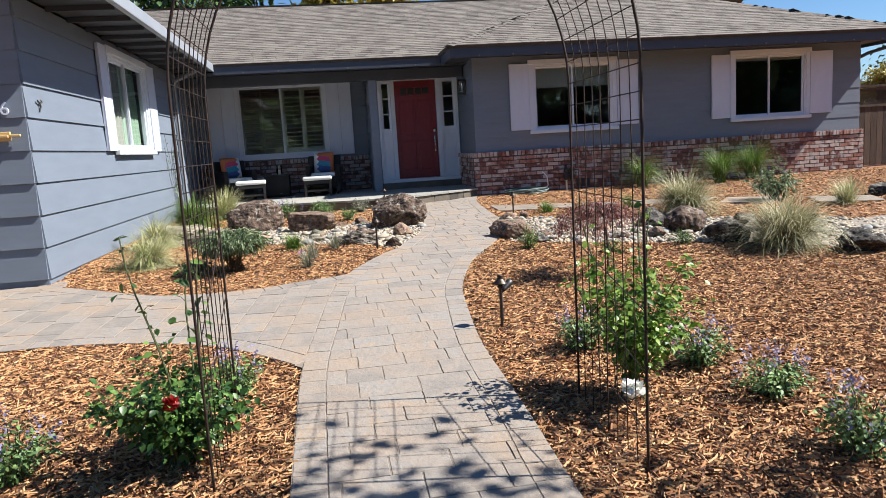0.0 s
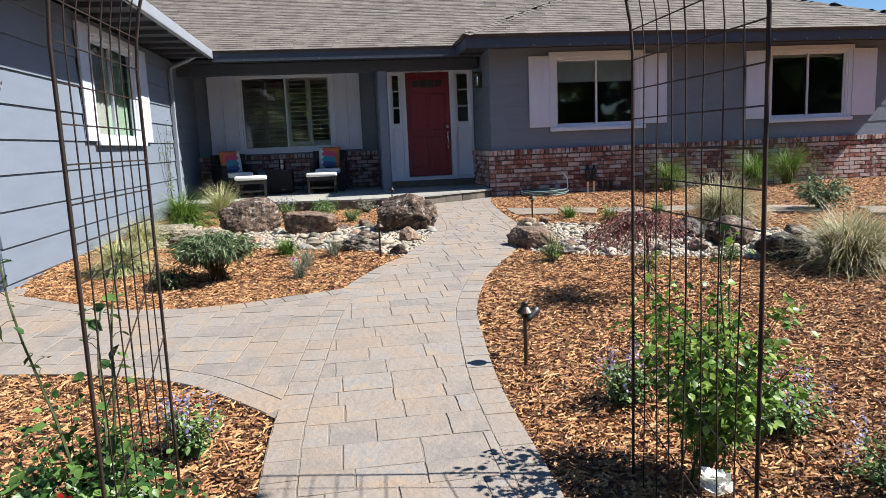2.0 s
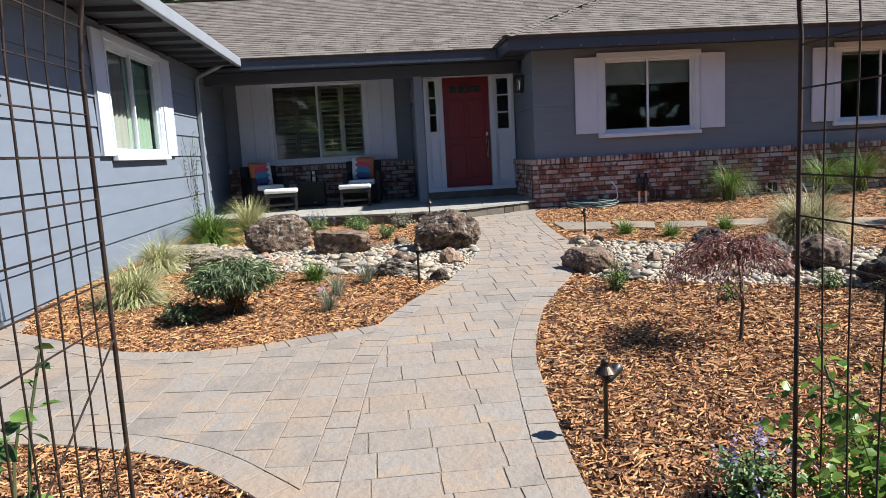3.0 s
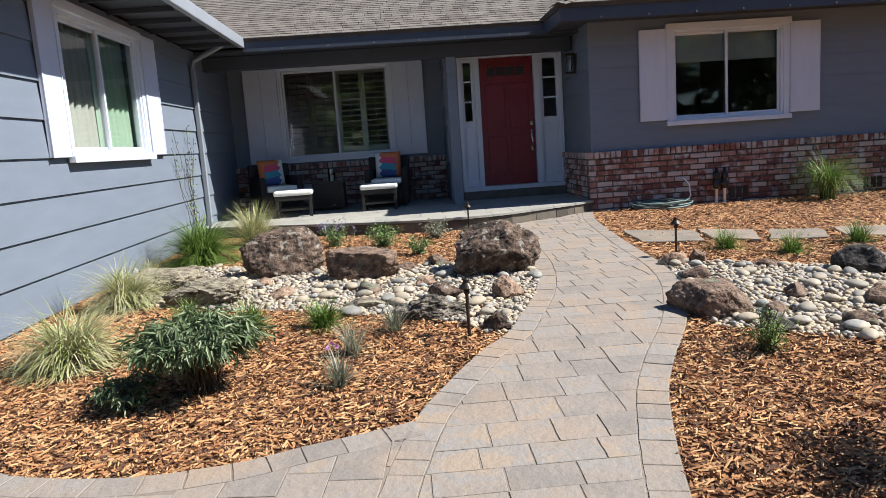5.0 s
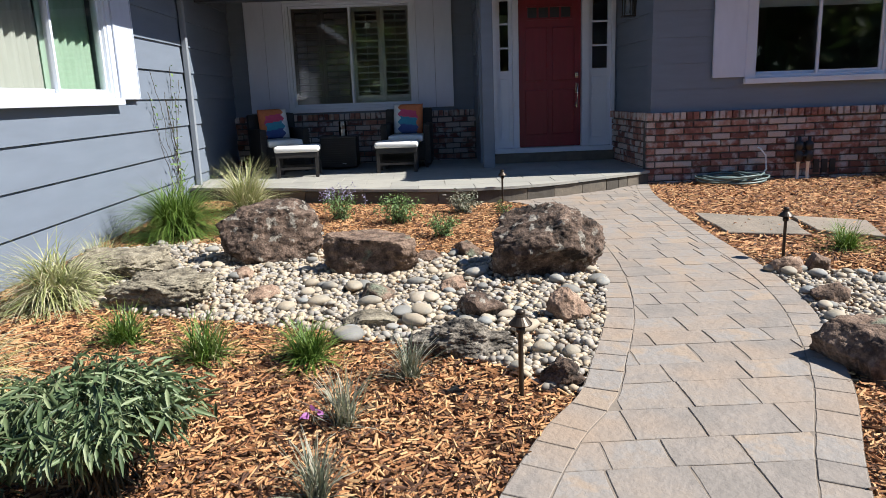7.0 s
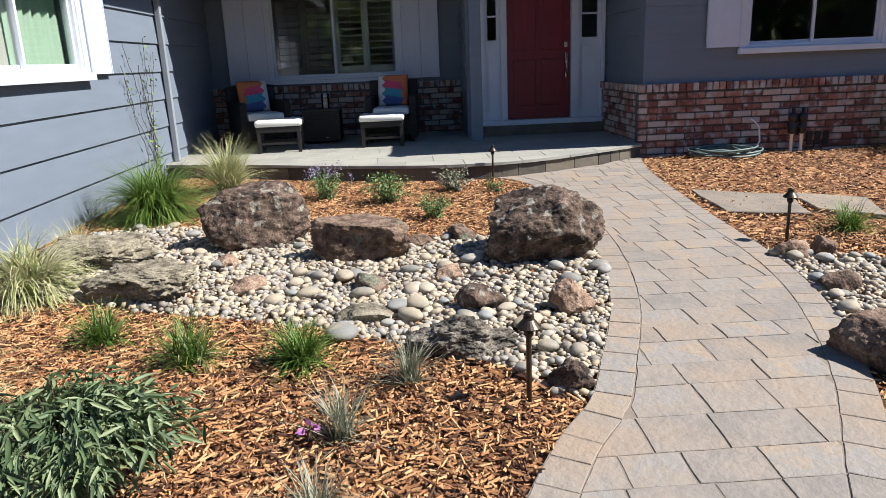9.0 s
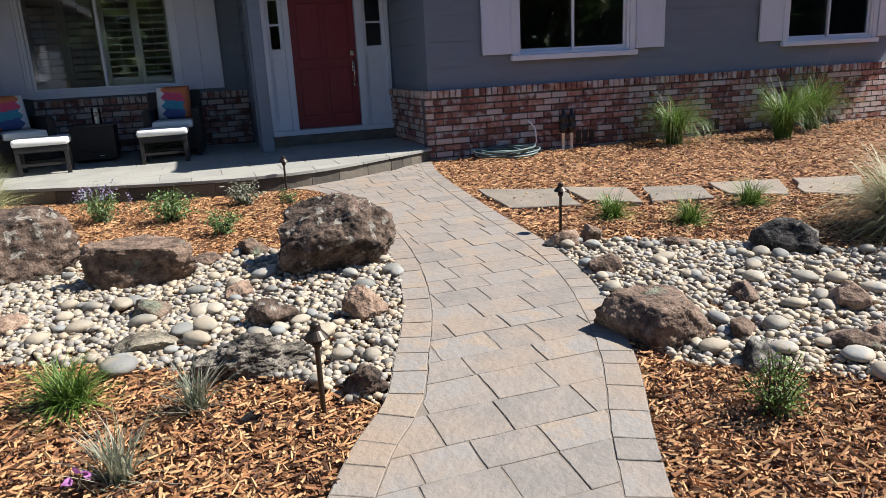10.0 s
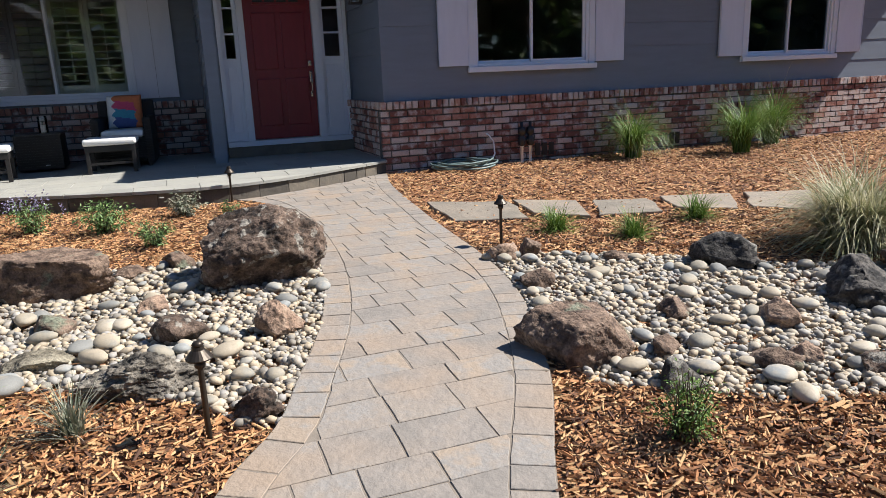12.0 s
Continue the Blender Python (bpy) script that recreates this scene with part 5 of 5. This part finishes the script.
for i in range(34):
    a, rad = r.uniform(0, 6.28), .46 * math.sqrt(r.uniform(.05, 1))
    top = .66 - .10 * r.random()
    line = [Vector((rad * t * math.cos(a) - .08 * t, rad * t * math.sin(a), .52 + (top - .52) * math.sin(t * 2.0) - .22 * rad / .4 * t * t)) for t in np.linspace(0, 1, 6)]
    tube(line, [.005, .004, .0035, .003, .002, .0012], 4, bm)
    for _ in range(95):
        t = r.uniform(.25, 1)
        k3 = min(4, int(t * 5))
        q = line[k3].lerp(line[k3 + 1], t * 5 - k3)
        pts.append((q.x + r.normal(0, .04), q.y + r.normal(0, .04), q.z + r.normal(-.015, .035)))
part("branch_mass", bm, M_stem, mp)["kind"] = "stuff"
leaves("foliage", pts, .036, .3, L_maple, 31, mp, (0, 0, .3), (.5, .6))
shrub("herb_plant", -.15, -6.95, .22, .15, 16, 14, .03, .4, L_green, "small green herb in mulch", "plant", 32)
shrub("herb_plant", .66, -6.85, .3, .18, 18, 16, .03, .4, L_cat, "small green herb beside a boulder", "plant", 33)
# roses and catmint round the arch
def rose(x, y, w, h, mat, blooms, label, seed, canes, n_stem=46, per=26, top=True):
    e = shrub("rose_bush", x, y, w, h, n_stem, per, .038, .68, mat, label, "rose", seed, low=.3, tilt=(.3, .5), stem_r=.003, top=top, cane=M_cane)
    r = np.random.default_rng(seed + 7)
    bm, pts = bmesh.new(), []
    for dx, dy, hh in canes:
        line = [Vector((dx * t + .04 * math.sin(5 * t), dy * t, hh * t)) for t in np.linspace(0, 1, 9)]
        tube(line, [.007 - .0005 * i for i in range(9)], 5, bm)
        for t in np.linspace(.42, 1, 17):
            a = Vector((dx * t + .04 * math.sin(5 * t), dy * t, hh * t))
            b = a + Vector((r.normal(0, .035), r.normal(0, .035), r.normal(.005, .012)))
            tube([a, (a + b) / 2 + Vector((0, 0, .006)), b], .0014, 3, bm)
            pts.append(tuple(b))
    part("cane_mass", bm, M_cane, e)["kind"] = "stuff"
    leaves("cane_leaves", pts, .05, .7, mat, seed + 8, e, (0, 0, 0), (.2, .5))
    for bx, by, bz, br, bmat in blooms:
        P, Y = [], []
        for k3 in range(40):
            ph, th2 = k3 * 2.4, math.acos(1 - 1.7 * (k3 + .5) / 40)
            P.append((bx + br * .55 * math.sin(th2) * math.cos(ph), by + br * .55 * math.sin(th2) * math.sin(ph), bz + br * .6 * math.cos(th2)))
        core = bmesh.new()
        bmesh.ops.create_icosphere(core, subdivisions=2, radius=br * .62)
        for q in core.verts:
            q.co = Vector((bx, by, bz)) + q.co * (1 + .16 * math.sin(q.co.x * 190 + q.co.z * 120))
        b2 = part("bloom", core, bmat, e, smooth=True)
        leaves("petal", P, br * .8, 1.1, bmat, seed + 9, b2, (bx, by, bz), (-.9, .35))["kind"] = "stuff"
    return e


rose(-3.58, -10.40, .66, .56, L_rose, [(.06, -.24, .34, .034, P_red)], "dark green rose bush with one red bloom beside the arch", 40, [(-.10, .05, 1.0), (.22, .1, .98), (.14, .15, .84)], 54, 46)
rose(-1.42, -10.24, .62, .72, L_rose2, [(-.13, -.30, .13, .05, P_white)], "bright green rose bush with a white bloom beside the arch", 41, [(.1, 0, .95), (-.15, .1, .85), (.2, .1, .9)], 34, 60, False)
for i, (x, y, w, h) in enumerate(((-4.26, -10.35, .42, .30), (-3.42, -9.62, .34, .26), (-1.42, -9.50, .34, .26), (-.88, -9.92, .40, .26), (-.76, -10.42, .42, .22), (-.78, -11.05, .46, .34))):
    shrub("catmint_plant", x, y, w * .88, h * .92, 34, 22, .03, .55, L_cat, "grey-green catmint with violet flower spikes in mulch", "flower", 60 + i, flowers=(P_lav, 13, "spike"), group="catmint")

# climbing vine on the garage wall
vine = thing("climbing_vine", (GX + .05, -.42, g(-.4)), "thin leafy vine climbing the garage wall", "vine")
bm, pts = bmesh.new(), []
r = np.random.default_rng(77)
for s in range(9):
    x, y, z = 0.0, r.uniform(-.25, .3), 0.0
    line = [Vector((x, y, z))]
    dy = r.normal(0, .02)
    while z < r.uniform(1.1, 1.9):
        z += .07; y += dy + r.normal(0, .018); x = max(-.02, x + r.normal(0, .006))
        line.append(Vector((x, y, z)))
        if r.random() < .55:
            pts.append((x + .015, y + r.normal(0, .03), z))
    tube(line, .0028, 4, bm)
part("stem_mass", bm, M_stem, vine)["kind"] = "stuff"
leaves("foliage", pts, .045, .55, L_cat, 78, vine, (-1, 0, .5), (.4, .5))

# ---- path lights ----
def path_light(x, y, h=.34, rz=0):
    e = thing("path_light", (x, y, g(y) - .03), "dark bronze path light on a thin stake", "lamp", "path lights", rz)
    part("stake", lathe([(.0105, 0), (.0105, h - .045)], 10), M_bronze, e, smooth=True)
    part("collar", lathe([(.015, h - .055), (.019, h - .05), (.019, h - .03), (.0, h - .028)], 12), M_bronze, e, smooth=True)
    part("cap", lathe([(.0, h - .028), (.045, h - .022), (.047, h - .017), (.022, h + .012), (.020, h + .022), (0, h + .024)], 20), M_bronze, e)
    part("finial", lathe([(.016, h + .022), (.021, h + .030), (.013, h + .040), (0, h + .042)], 12), M_bronze, e, smooth=True)
    return e


path_light(-1.75, -8.88, .335)
path_light(-2.38, -5.80, .335)
path_light(-.34, -3.89, .335)
path_light(-1.92, -1.08, .335)
sp = thing("spotlight", (-1.725, -8.80, g(-8.80)), "small black garden spotlight on a spike", "lamp")
part("spike", lathe([(.008, -.03), (.009, .20), (0, .205)], 8), M_black, sp, smooth=True)
hd = part("head", lathe([(0, -.062), (.016, -.058), (.022, -.03), (.03, .03), (.036, .062), (.033, .066), (.029, .05), (0, .046)], 16), M_black, sp, smooth=True)
hd.matrix_basis = pose(.04, .02, .235, 0, 62, 38) @ Matrix.Scale(.8, 4)
part("bracket", tube([(0, 0, .19), (.015, .01, .215), (.03, .018, .24)], .007, 6), M_black, sp, smooth=True)

# ---- hose and water valves ----
hose = thing("garden_hose", (.86, -.26, g(-.26)), "pale green garden hose coiled on mulch by the wall", "hose")
line = []
for i in range(150):
    a = i * .26
    rr = .25 + .07 * math.sin(i * .37) + .035 * math.sin(i * .11)
    line.append((rr * 1.35 * math.cos(a) - .02, rr * .75 * math.sin(a), .014 + .013 * (i // 24) + .009 * math.sin(i * .9)))
part("coil", tube(line, .013, 6), M_hose, hose, smooth=True)
part("riser", tube([(.30, .08, .02), (.44, .14, .03), (.51, .16, .12), (.50, .175, .28), (.44, .19, .36), (.41, .205, .38)], .0105, 8), M_pvc, hose, smooth=True)
vz = thing("sprinkler_valve", (1.80, -.12, g(-.1)), "black irrigation valve on white pipes against the brick", "valve")
for dx in (-.06, .06):
    pp = part("pipe", lathe([(.019, -.02), (.019, .18), (.024, .18), (.024, .21), (0, .21)], 10), M_pvc, vz, smooth=True)
    pp.matrix_basis = Matrix.Translation((dx, 0, 0))
    bd = part("valve_body", lathe([(.022, .19), (.046, .21), (.05, .29), (.034, .31), (.034, .34), (.05, .35), (.052, .40), (.036, .43), (.02, .435), (.02, .49), (0, .495)], 12), M_black, vz, smooth=True)
    bd.matrix_basis = Matrix.Translation((dx, 0, 0))
part("link_pipe", tube([(-.06, 0, .24), (0, -.03, .27), (.06, 0, .24)], .016, 8), M_black, vz, smooth=True)

# vents at the foot of the brick
for x in (2.02, 2.12, 2.22, 4.02, 4.13, 4.23):
    vt = part("vent_slot", boxes((-.035, .035, -.004, .012, 0, .16), bevel=.003), M_black)
    vt.matrix_basis = Matrix.Translation((x, -.02, .09))
    tagged(vt, "dark open joint at the foot of the brick wall", "vent", "wall vents")

# ---- porch furniture ----
def wicker_weave(bm, x0, x1, y, z0, z1, n):
    for i in range(n):
        z = z0 + (z1 - z0) * (i + .5) / n
        tube([(x0, y, z), ((x0 + x1) / 2, y - .004, z), (x1, y, z)], (z1 - z0) / n * .42, 4, bm)
    return bm


KILIM = [surf("pillow_" + n, [c, tuple(min(1, v * 1.25) for v in c)], 30, .9, .3, 200) for n, c in
         (("orange", (.52, .16, .06)), ("pink", (.50, .07, .14)), ("teal", (.06, .25, .33)), ("pale", (.62, .62, .60)), ("indigo", (.07, .10, .24)))]


def pillow(x, y, z, rz, flip, sx=.42):
    """A puffed square pillow with bands in zigzag colours."""
    bm = bmesh.new()
    n = 30
    for sgn in (1, -1):
        vs = [[bm.verts.new(((i / n - .5) * sx, sgn * .075 * (max(0, 1 - (2 * i / n - 1) ** 4) * max(0, 1 - (2 * j / n - 1) ** 4)) ** .5, j / n * sx)) for i in range(n + 1)] for j in range(n + 1)]
        for j in range(n):
            for i in range(n):
                q = (vs[j][i], vs[j][i + 1], vs[j + 1][i + 1], vs[j + 1][i])
                fc = bm.faces.new(q if sgn < 0 else q[::-1])
                u, v = ((i if flip else n - 1 - i) + .5) / n, (j + .5) / n
                tooth = abs((v * 4) % 1 - .5)
                if u < .16 + .22 * tooth:
                    k2 = 3
                elif u > .86 - .16 * abs((v * 3) % 1 - .5):
                    k2 = 0
                else:
                    k2 = (4, 2, 1, 0)[min(3, int(max(0, v * 4 + .55 * (u - .5) - .1)))]
                fc.material_index = k2
    bmesh.ops.remove_doubles(bm, verts=bm.verts[:], dist=.0005)
    me = bpy.data.meshes.new("pillow")
    bm.to_mesh(me); bm.free()
    for m in KILIM:
        me.materials.append(m)
    me.polygons.foreach_set("use_smooth", [True] * len(me.polygons))
    ob = new("pillow", me)
    ob.matrix_basis = pose(x, y, z, -14, 0, rz)
    return tagged(ob, "orange and teal zigzag patterned square pillow on a chair", "pillow", "porch pillows")


def lounge_chair(x, y, rz):
    e = thing("lounge_chair", (x, y, PF), "dark brown wicker lounge chair with a white seat cushion", "chair", "porch chairs", rz)
    w = .68
    for sx in (-1, 1):
        bm = boxes((sx * w / 2 - (.09 if sx > 0 else 0), sx * w / 2 + (0 if sx > 0 else .09), -.34, .34, .04, .60), bevel=.02)
        arm = part("arm", bm, M_wicker, e)
        bw = wicker_weave(bmesh.new(), sx * w / 2 - (.09 if sx > 0 else 0), sx * w / 2 + (0 if sx > 0 else .09), -.343, .06, .58, 16)
        part("weave", bw, M_wicker, arm)
        for sy in (-.3, .3):
            part("foot", boxes((sx * w / 2 - sx * .06 - .02, sx * w / 2 - sx * .06 + .02, sy - .02, sy + .02, 0, .045)), M_wicker, e)
    part("backrest", boxes((-w / 2, w / 2, .26, .36, .10, .82), bevel=.03, m=pose(0, 0, 0, -4)), M_wicker, e)
    part("seat_base", boxes((-w / 2 + .09, w / 2 - .09, -.33, .27, .10, .36), bevel=.01), M_wicker, e)
    part("seat_weave", wicker_weave(bmesh.new(), -w / 2 + .09, w / 2 - .09, -.335, .11, .35, 9), M_wicker, e)
    part("seat_cushion", boxes((-w / 2 + .10, w / 2 - .10, -.36, .24, .36, .45), bevel=.028), M_cushion, e, "white seat cushion", True)
    return e


def ottoman(x, y, rz):
    e = thing("ottoman", (x, y, PF), "dark wicker ottoman with a white cushion", "ottoman", "porch ottomans", rz)
    for sx in (-.245, .245):
        for sy in (-.19, .19):
            part("leg", boxes((sx - .022, sx + .022, sy - .022, sy + .022, 0, .32), bevel=.004), M_wicker, e)
    part("frame", boxes((-.27, .27, -.215, .215, .25, .32), bevel=.008), M_wicker, e)
    part("stretcher", boxes((-.24, .24, -.20, -.18, .10, .13)), M_wicker, e)
    part("stretcher", boxes((-.24, .24, .18, .20, .10, .13)), M_wicker, e)
    part("cushion", boxes((-.285, .285, -.23, .23, .32, .40), bevel=.03), M_cushion, e, "white cushion", True)
    return e


lounge_chair(-4.76, 1.62, 26); ottoman(-4.37, .86, 4); pillow(-4.82, 1.72, PF + .455, 30, False)
lounge_chair(-2.95, 1.66, -4); ottoman(-3.08, 1.00, -2); pillow(-2.94, 1.78, PF + .455, -8, True)
tb = thing("side_table", (-3.92, 1.72, PF), "dark wicker side table between the porch chairs", "table")
part("body", boxes((-.25, .25, -.25, .25, .03, .44), bevel=.012), M_wicker, tb)
part("weave", wicker_weave(bmesh.new(), -.25, .25, -.253, .05, .42, 12), M_wicker, tb)
part("tabletop", boxes((-.27, .27, -.27, .27, .44, .46), bevel=.006), M_black, tb)
part("tag", boxes((.05, .10, -.262, -.256, .08, .10)), M_white, tb, "small white tag")
jr = thing("glass_lantern", (-3.86, 1.66, PF + .46), "small clear glass candle lantern on the side table", "lantern")
part("glass", lathe([(.05, 0), (.055, .02), (.055, .18), (.05, .2)], 14), M_glass, jr, smooth=True)
part("candle", lathe([(.03, .005), (.03, .09), (0, .09)], 12), M_cushion, jr, smooth=True)

# ---- garden arch ----
AC = [(-3.385, -10.68), (-3.37, -9.98), (-1.68, -10.98), (-1.66, -10.14)]    # left front, left back, right front, right back


def arch_point(s, k2):
    """A point of the arch: s from 0 (left foot) to 1 (right foot), k2 from 0 (front) to 1 (back)."""
    a = Vector(AC[0]).lerp(Vector(AC[1]), k2)
    b = Vector(AC[2]).lerp(Vector(AC[3]), k2)
    zg = -.30
    spring, R = 1.30, .92
    leg, arc = spring - zg, math.pi * R
    d = s * (2 * leg + arc)
    if d < leg:
        return Vector((a.x, a.y, zg + d))
    if d > leg + arc:
        return Vector((b.x, b.y, zg + 2 * leg + arc - d))
    t = (d - leg) / arc * math.pi
    c = (1 - math.cos(t)) / 2
    p = a.lerp(b, c)
    return Vector((p.x, p.y, spring + R * math.sin(t)))


arch = thing("garden_arch", (0, 0, 0), "rusty wire grid garden arch over the walk", "arch")
NS = 60
for i in range(9):
    k2 = i / 8
    wob = [.006 * math.sin(i * 1.7 + j * .45) for j in range(NS + 1)]
    part("upright", tube([arch_point(j / NS, k2) + Vector((0, wob[j] * (0 < i < 8), 0)) for j in range(NS + 1)], .0062 if i in (0, 8) else .003 if i == 4 else .0024, 5), M_iron, arch, smooth=True)
LEN = 2 * 1.60 + math.pi * .92
s = 1.02
while s < LEN - 1.02:
    part("crossbar", tube([arch_point(s / LEN, k2) for k2 in (0, .25, .5, .75, 1)], .0024, 5), M_iron, arch)
    s += .102
for a, b in (((.055, 0), (.115, 1)), ((.10, 0), (.16, 1)), ((.86, 1), (.89, 0)), ((.90, 1), (.93, 0)), ((.945, 1), (.97, 0))):
    part("brace", tube([arch_point(*a), arch_point(*b)], .0025, 5), M_iron, arch)

# ---- ornaments on the garage corner ----
cu = bpy.data.curves.new("house_number", 'FONT')
cu.body, cu.size, cu.extrude = "6", .17, .008
tmp = bpy.data.objects.new("tmp", cu)
me = bpy.data.meshes.new_from_object(tmp)
bpy.data.objects.remove(tmp)
num = link_mesh("house_number", me, M_white)
num.matrix_basis = pose(-5.765, -6.322, 1.57, 90, 0, 0)
tagged(num, "white metal house number 6 on the wall", "sign")
df = thing("wall_ornament", (GX + .03, -6.0, 1.66), "small dark metal dragonfly ornament on the siding", "ornament")
part("body", tube([(0, -.03, -.06), (.008, 0, .0), (0, .03, .07)], [.006, .009, .004], 6), M_black, df)
for sgn in (-1, 1):
    part("wing", boxes((-.003, .003, 0, .07, -.012, .012), bevel=.002, m=pose(0, 0, .02, 25 * sgn + (180 if sgn < 0 else 0))), M_chrome, df)
mb = thing("wooden_bracket", (-5.86, -6.312, 1.33), "pale wooden bracket fixed to the shaded wall", "bracket")
part("plate", boxes((-.26, .16, -.03, .0, 0, .085), bevel=.006), M_pine, mb)
part("ledge", boxes((-.26, .15, -.055, -.03, .03, .055), bevel=.005), M_pine, mb)
part("peg", boxes((.16, .25, -.04, -.015, .035, .06), bevel=.006), M_pine, mb)

# ---- surroundings ----
fence = thing("fence", (8.55, .6, .05), "dark brown board fence with a lattice top", "fence")
for i in range(26):
    part("board", boxes((i * .15 + .004, i * .15 + .146, 0, .02, 0, 1.28), bevel=.003), M_wood, fence)
for i in range(3):
    part("post", boxes((i * 1.9 - .045, i * 1.9 + .045, .02, .11, 0, 1.75)), M_wood, fence)
part("rail", boxes((0, 3.9, -.02, .02, 1.28, 1.33), (0, 3.9, -.02, .02, 1.62, 1.68)), M_wood, fence)
bm = bmesh.new()
for i in range(60):
    x = i * .075 - .3
    for d, yy in ((.29, .004), (-.29, .012)):
        tube([(min(max(x, 0), 3.9), yy, 1.33), (min(max(x + d, 0), 3.9), yy, 1.62)], .008, 4, bm)
part("lattice", bm, M_wood, fence)
part("top_rail", boxes((-.1, 4.0, -.05, .08, 1.70, 1.75)), M_wood, fence)


def tree(x, y, h, crown_w, mat, label, seed, trunk=.18, clear=.35, n=7000, size=.16, dens=.35):
    """A tapered trunk with limbs and a crown of separate leaves gathered in uneven clumps."""
    e = thing("tree", (x, y, g(y) - .05), label, "tree")
    r = np.random.default_rng(seed)
    bm = bmesh.new()
    tube([(0, 0, 0), (.05 * h * .1, 0, h * .3), (0, .05, h * .6), (.1, 0, h * .9)], [trunk, trunk * .75, trunk * .45, trunk * .1], 8, bm)
    cl = []
    for i in range(26):
        z = h * r.uniform(clear, .98)
        t = (z / h - clear) / (1 - clear)
        rad = crown_w / 2 * math.sin(math.pi * min(1, .2 + .75 * t)) * r.uniform(.35, 1.0)
        a = r.uniform(0, 6.28)
        c = Vector((rad * math.cos(a), rad * math.sin(a), z))
        tube([(0, 0, z * .72), (c.x * .5, c.y * .5, z * .9), c], [trunk * .3, trunk * .18, trunk * .05], 5, bm)
        cl.append((c, crown_w * r.uniform(.10, .2)))
    part("trunk", bm, M_bark, e)
    P = []
    for c, s2 in cl:
        q = r.normal(0, 1, (n // 26, 3)) * s2 * np.array([1, 1, .7]) * .7
        P.append(q + np.array(c))
    leaves("crown", np.concatenate(P), size, .6, mat, seed + 3, e, (0, 0, h * .5), (.4, .6))
    return e


tree(-9.0, 17, 9.2, 6.0, L_tree, "green garden tree behind the house", 1, n=3600, size=.36)
tree(-5.2, 18, 9.0, 5.0, L_tree, "green garden tree behind the house", 2, n=3600, size=.36)
tree(-2.0, 20, 8.9, 4.2, L_yell, "yellow-leaved tree behind the house", 3, n=3600, size=.36)
tree(.3, 21, 8.9, 4.0, L_yell, "yellow-leaved tree behind the house", 4, n=3600, size=.36)
tree(23, 13, 5.2, 4.0, L_tree, "leafy tree beyond the fence", 5, n=5000, size=.22)
tree(19, 12, 2.9, 2.4, L_yell, "yellow-green shrub tree beyond the fence", 6, n=3000, size=.14)
tree(1.35, -12.9, 5.0, 3.4, L_tree, "young leafy street tree beside the walk", 7, n=5200, size=.11, clear=.53)
for i, (x, y, h) in enumerate(((-9, -40, 9), (-2, -44, 11), (5, -41, 10), (12, -38, 9), (20, -36, 11), (27, -31, 9), (34, -20, 10), (-18, -38, 10), (24, -25, 8), (31, -26, 9), (38, -30, 10), (44, -38, 11), (28, -40, 10), (40, -14, 9), (36, -40, 12))):
    tree(x, y, h, 10, L_street, "large street tree across the road", 30 + i, trunk=.3, n=1100, size=1.5, clear=.06)
# neighbour's roof, street lamp and hills to the side
nb = thing("neighbour_house", (23.5, 10, 0), "tan neighbouring house with a low brown roof", "house")
part("wall", boxes((-3.2, 5, -2, 5, 0, 2.5)), M_slab, nb)
bm = bmesh.new()
vs = [bm.verts.new(p) for p in ((-3.8, -2.6, 2.45), (5.6, -2.6, 2.45), (5.6, 5.6, 2.45), (-3.8, 5.6, 2.45), (-.2, 1.5, 3.5), (2.2, 1.5, 3.5))]
for q in ((0, 1, 5, 4), (1, 2, 5), (2, 3, 4, 5), (3, 0, 4), (3, 2, 1, 0)):
    bm.faces.new([vs[i] for i in q])
part("roof", bm, M_felt, nb)
part("window", boxes((-1.5, .2, -2.04, -1.99, 1, 2.1)), M_black, nb)
sl = thing("street_lamp", (42, 36, 0), "grey street lamp far behind the fence", "lamp")
part("pole", lathe([(.09, 0), (.06, 7.2), (0, 7.2)], 8), M_gutter, sl)
part("arm", tube([(0, 0, 7.1), (-.5, 0, 7.6), (-1.6, 0, 7.7)], .05, 6), M_gutter, sl)
part("lamp_head", boxes((-2.1, -1.5, -.12, .12, 7.6, 7.72), bevel=.03), M_gutter, sl)
bm = bmesh.new()
hv = []
for i in range(81):
    x = -1500 + i * 37.5
    hz = 60 + 22 * math.sin(i * .31) + 14 * math.sin(i * .83 + 1) + 6 * math.sin(i * 2.1)
    hv.append((bm.verts.new((x, 1100, -5)), bm.verts.new((x, 1100, hz)), bm.verts.new((x, 1300, hz * .6))))
for a, b in zip(hv, hv[1:]):
    bm.faces.new((a[0], b[0], b[1], a[1])); bm.faces.new((a[1], b[1], b[2], a[2]))
tagged(part("backdrop", bm, M_hill), "hazy far green hills on the horizon", "hills", kind="structure")
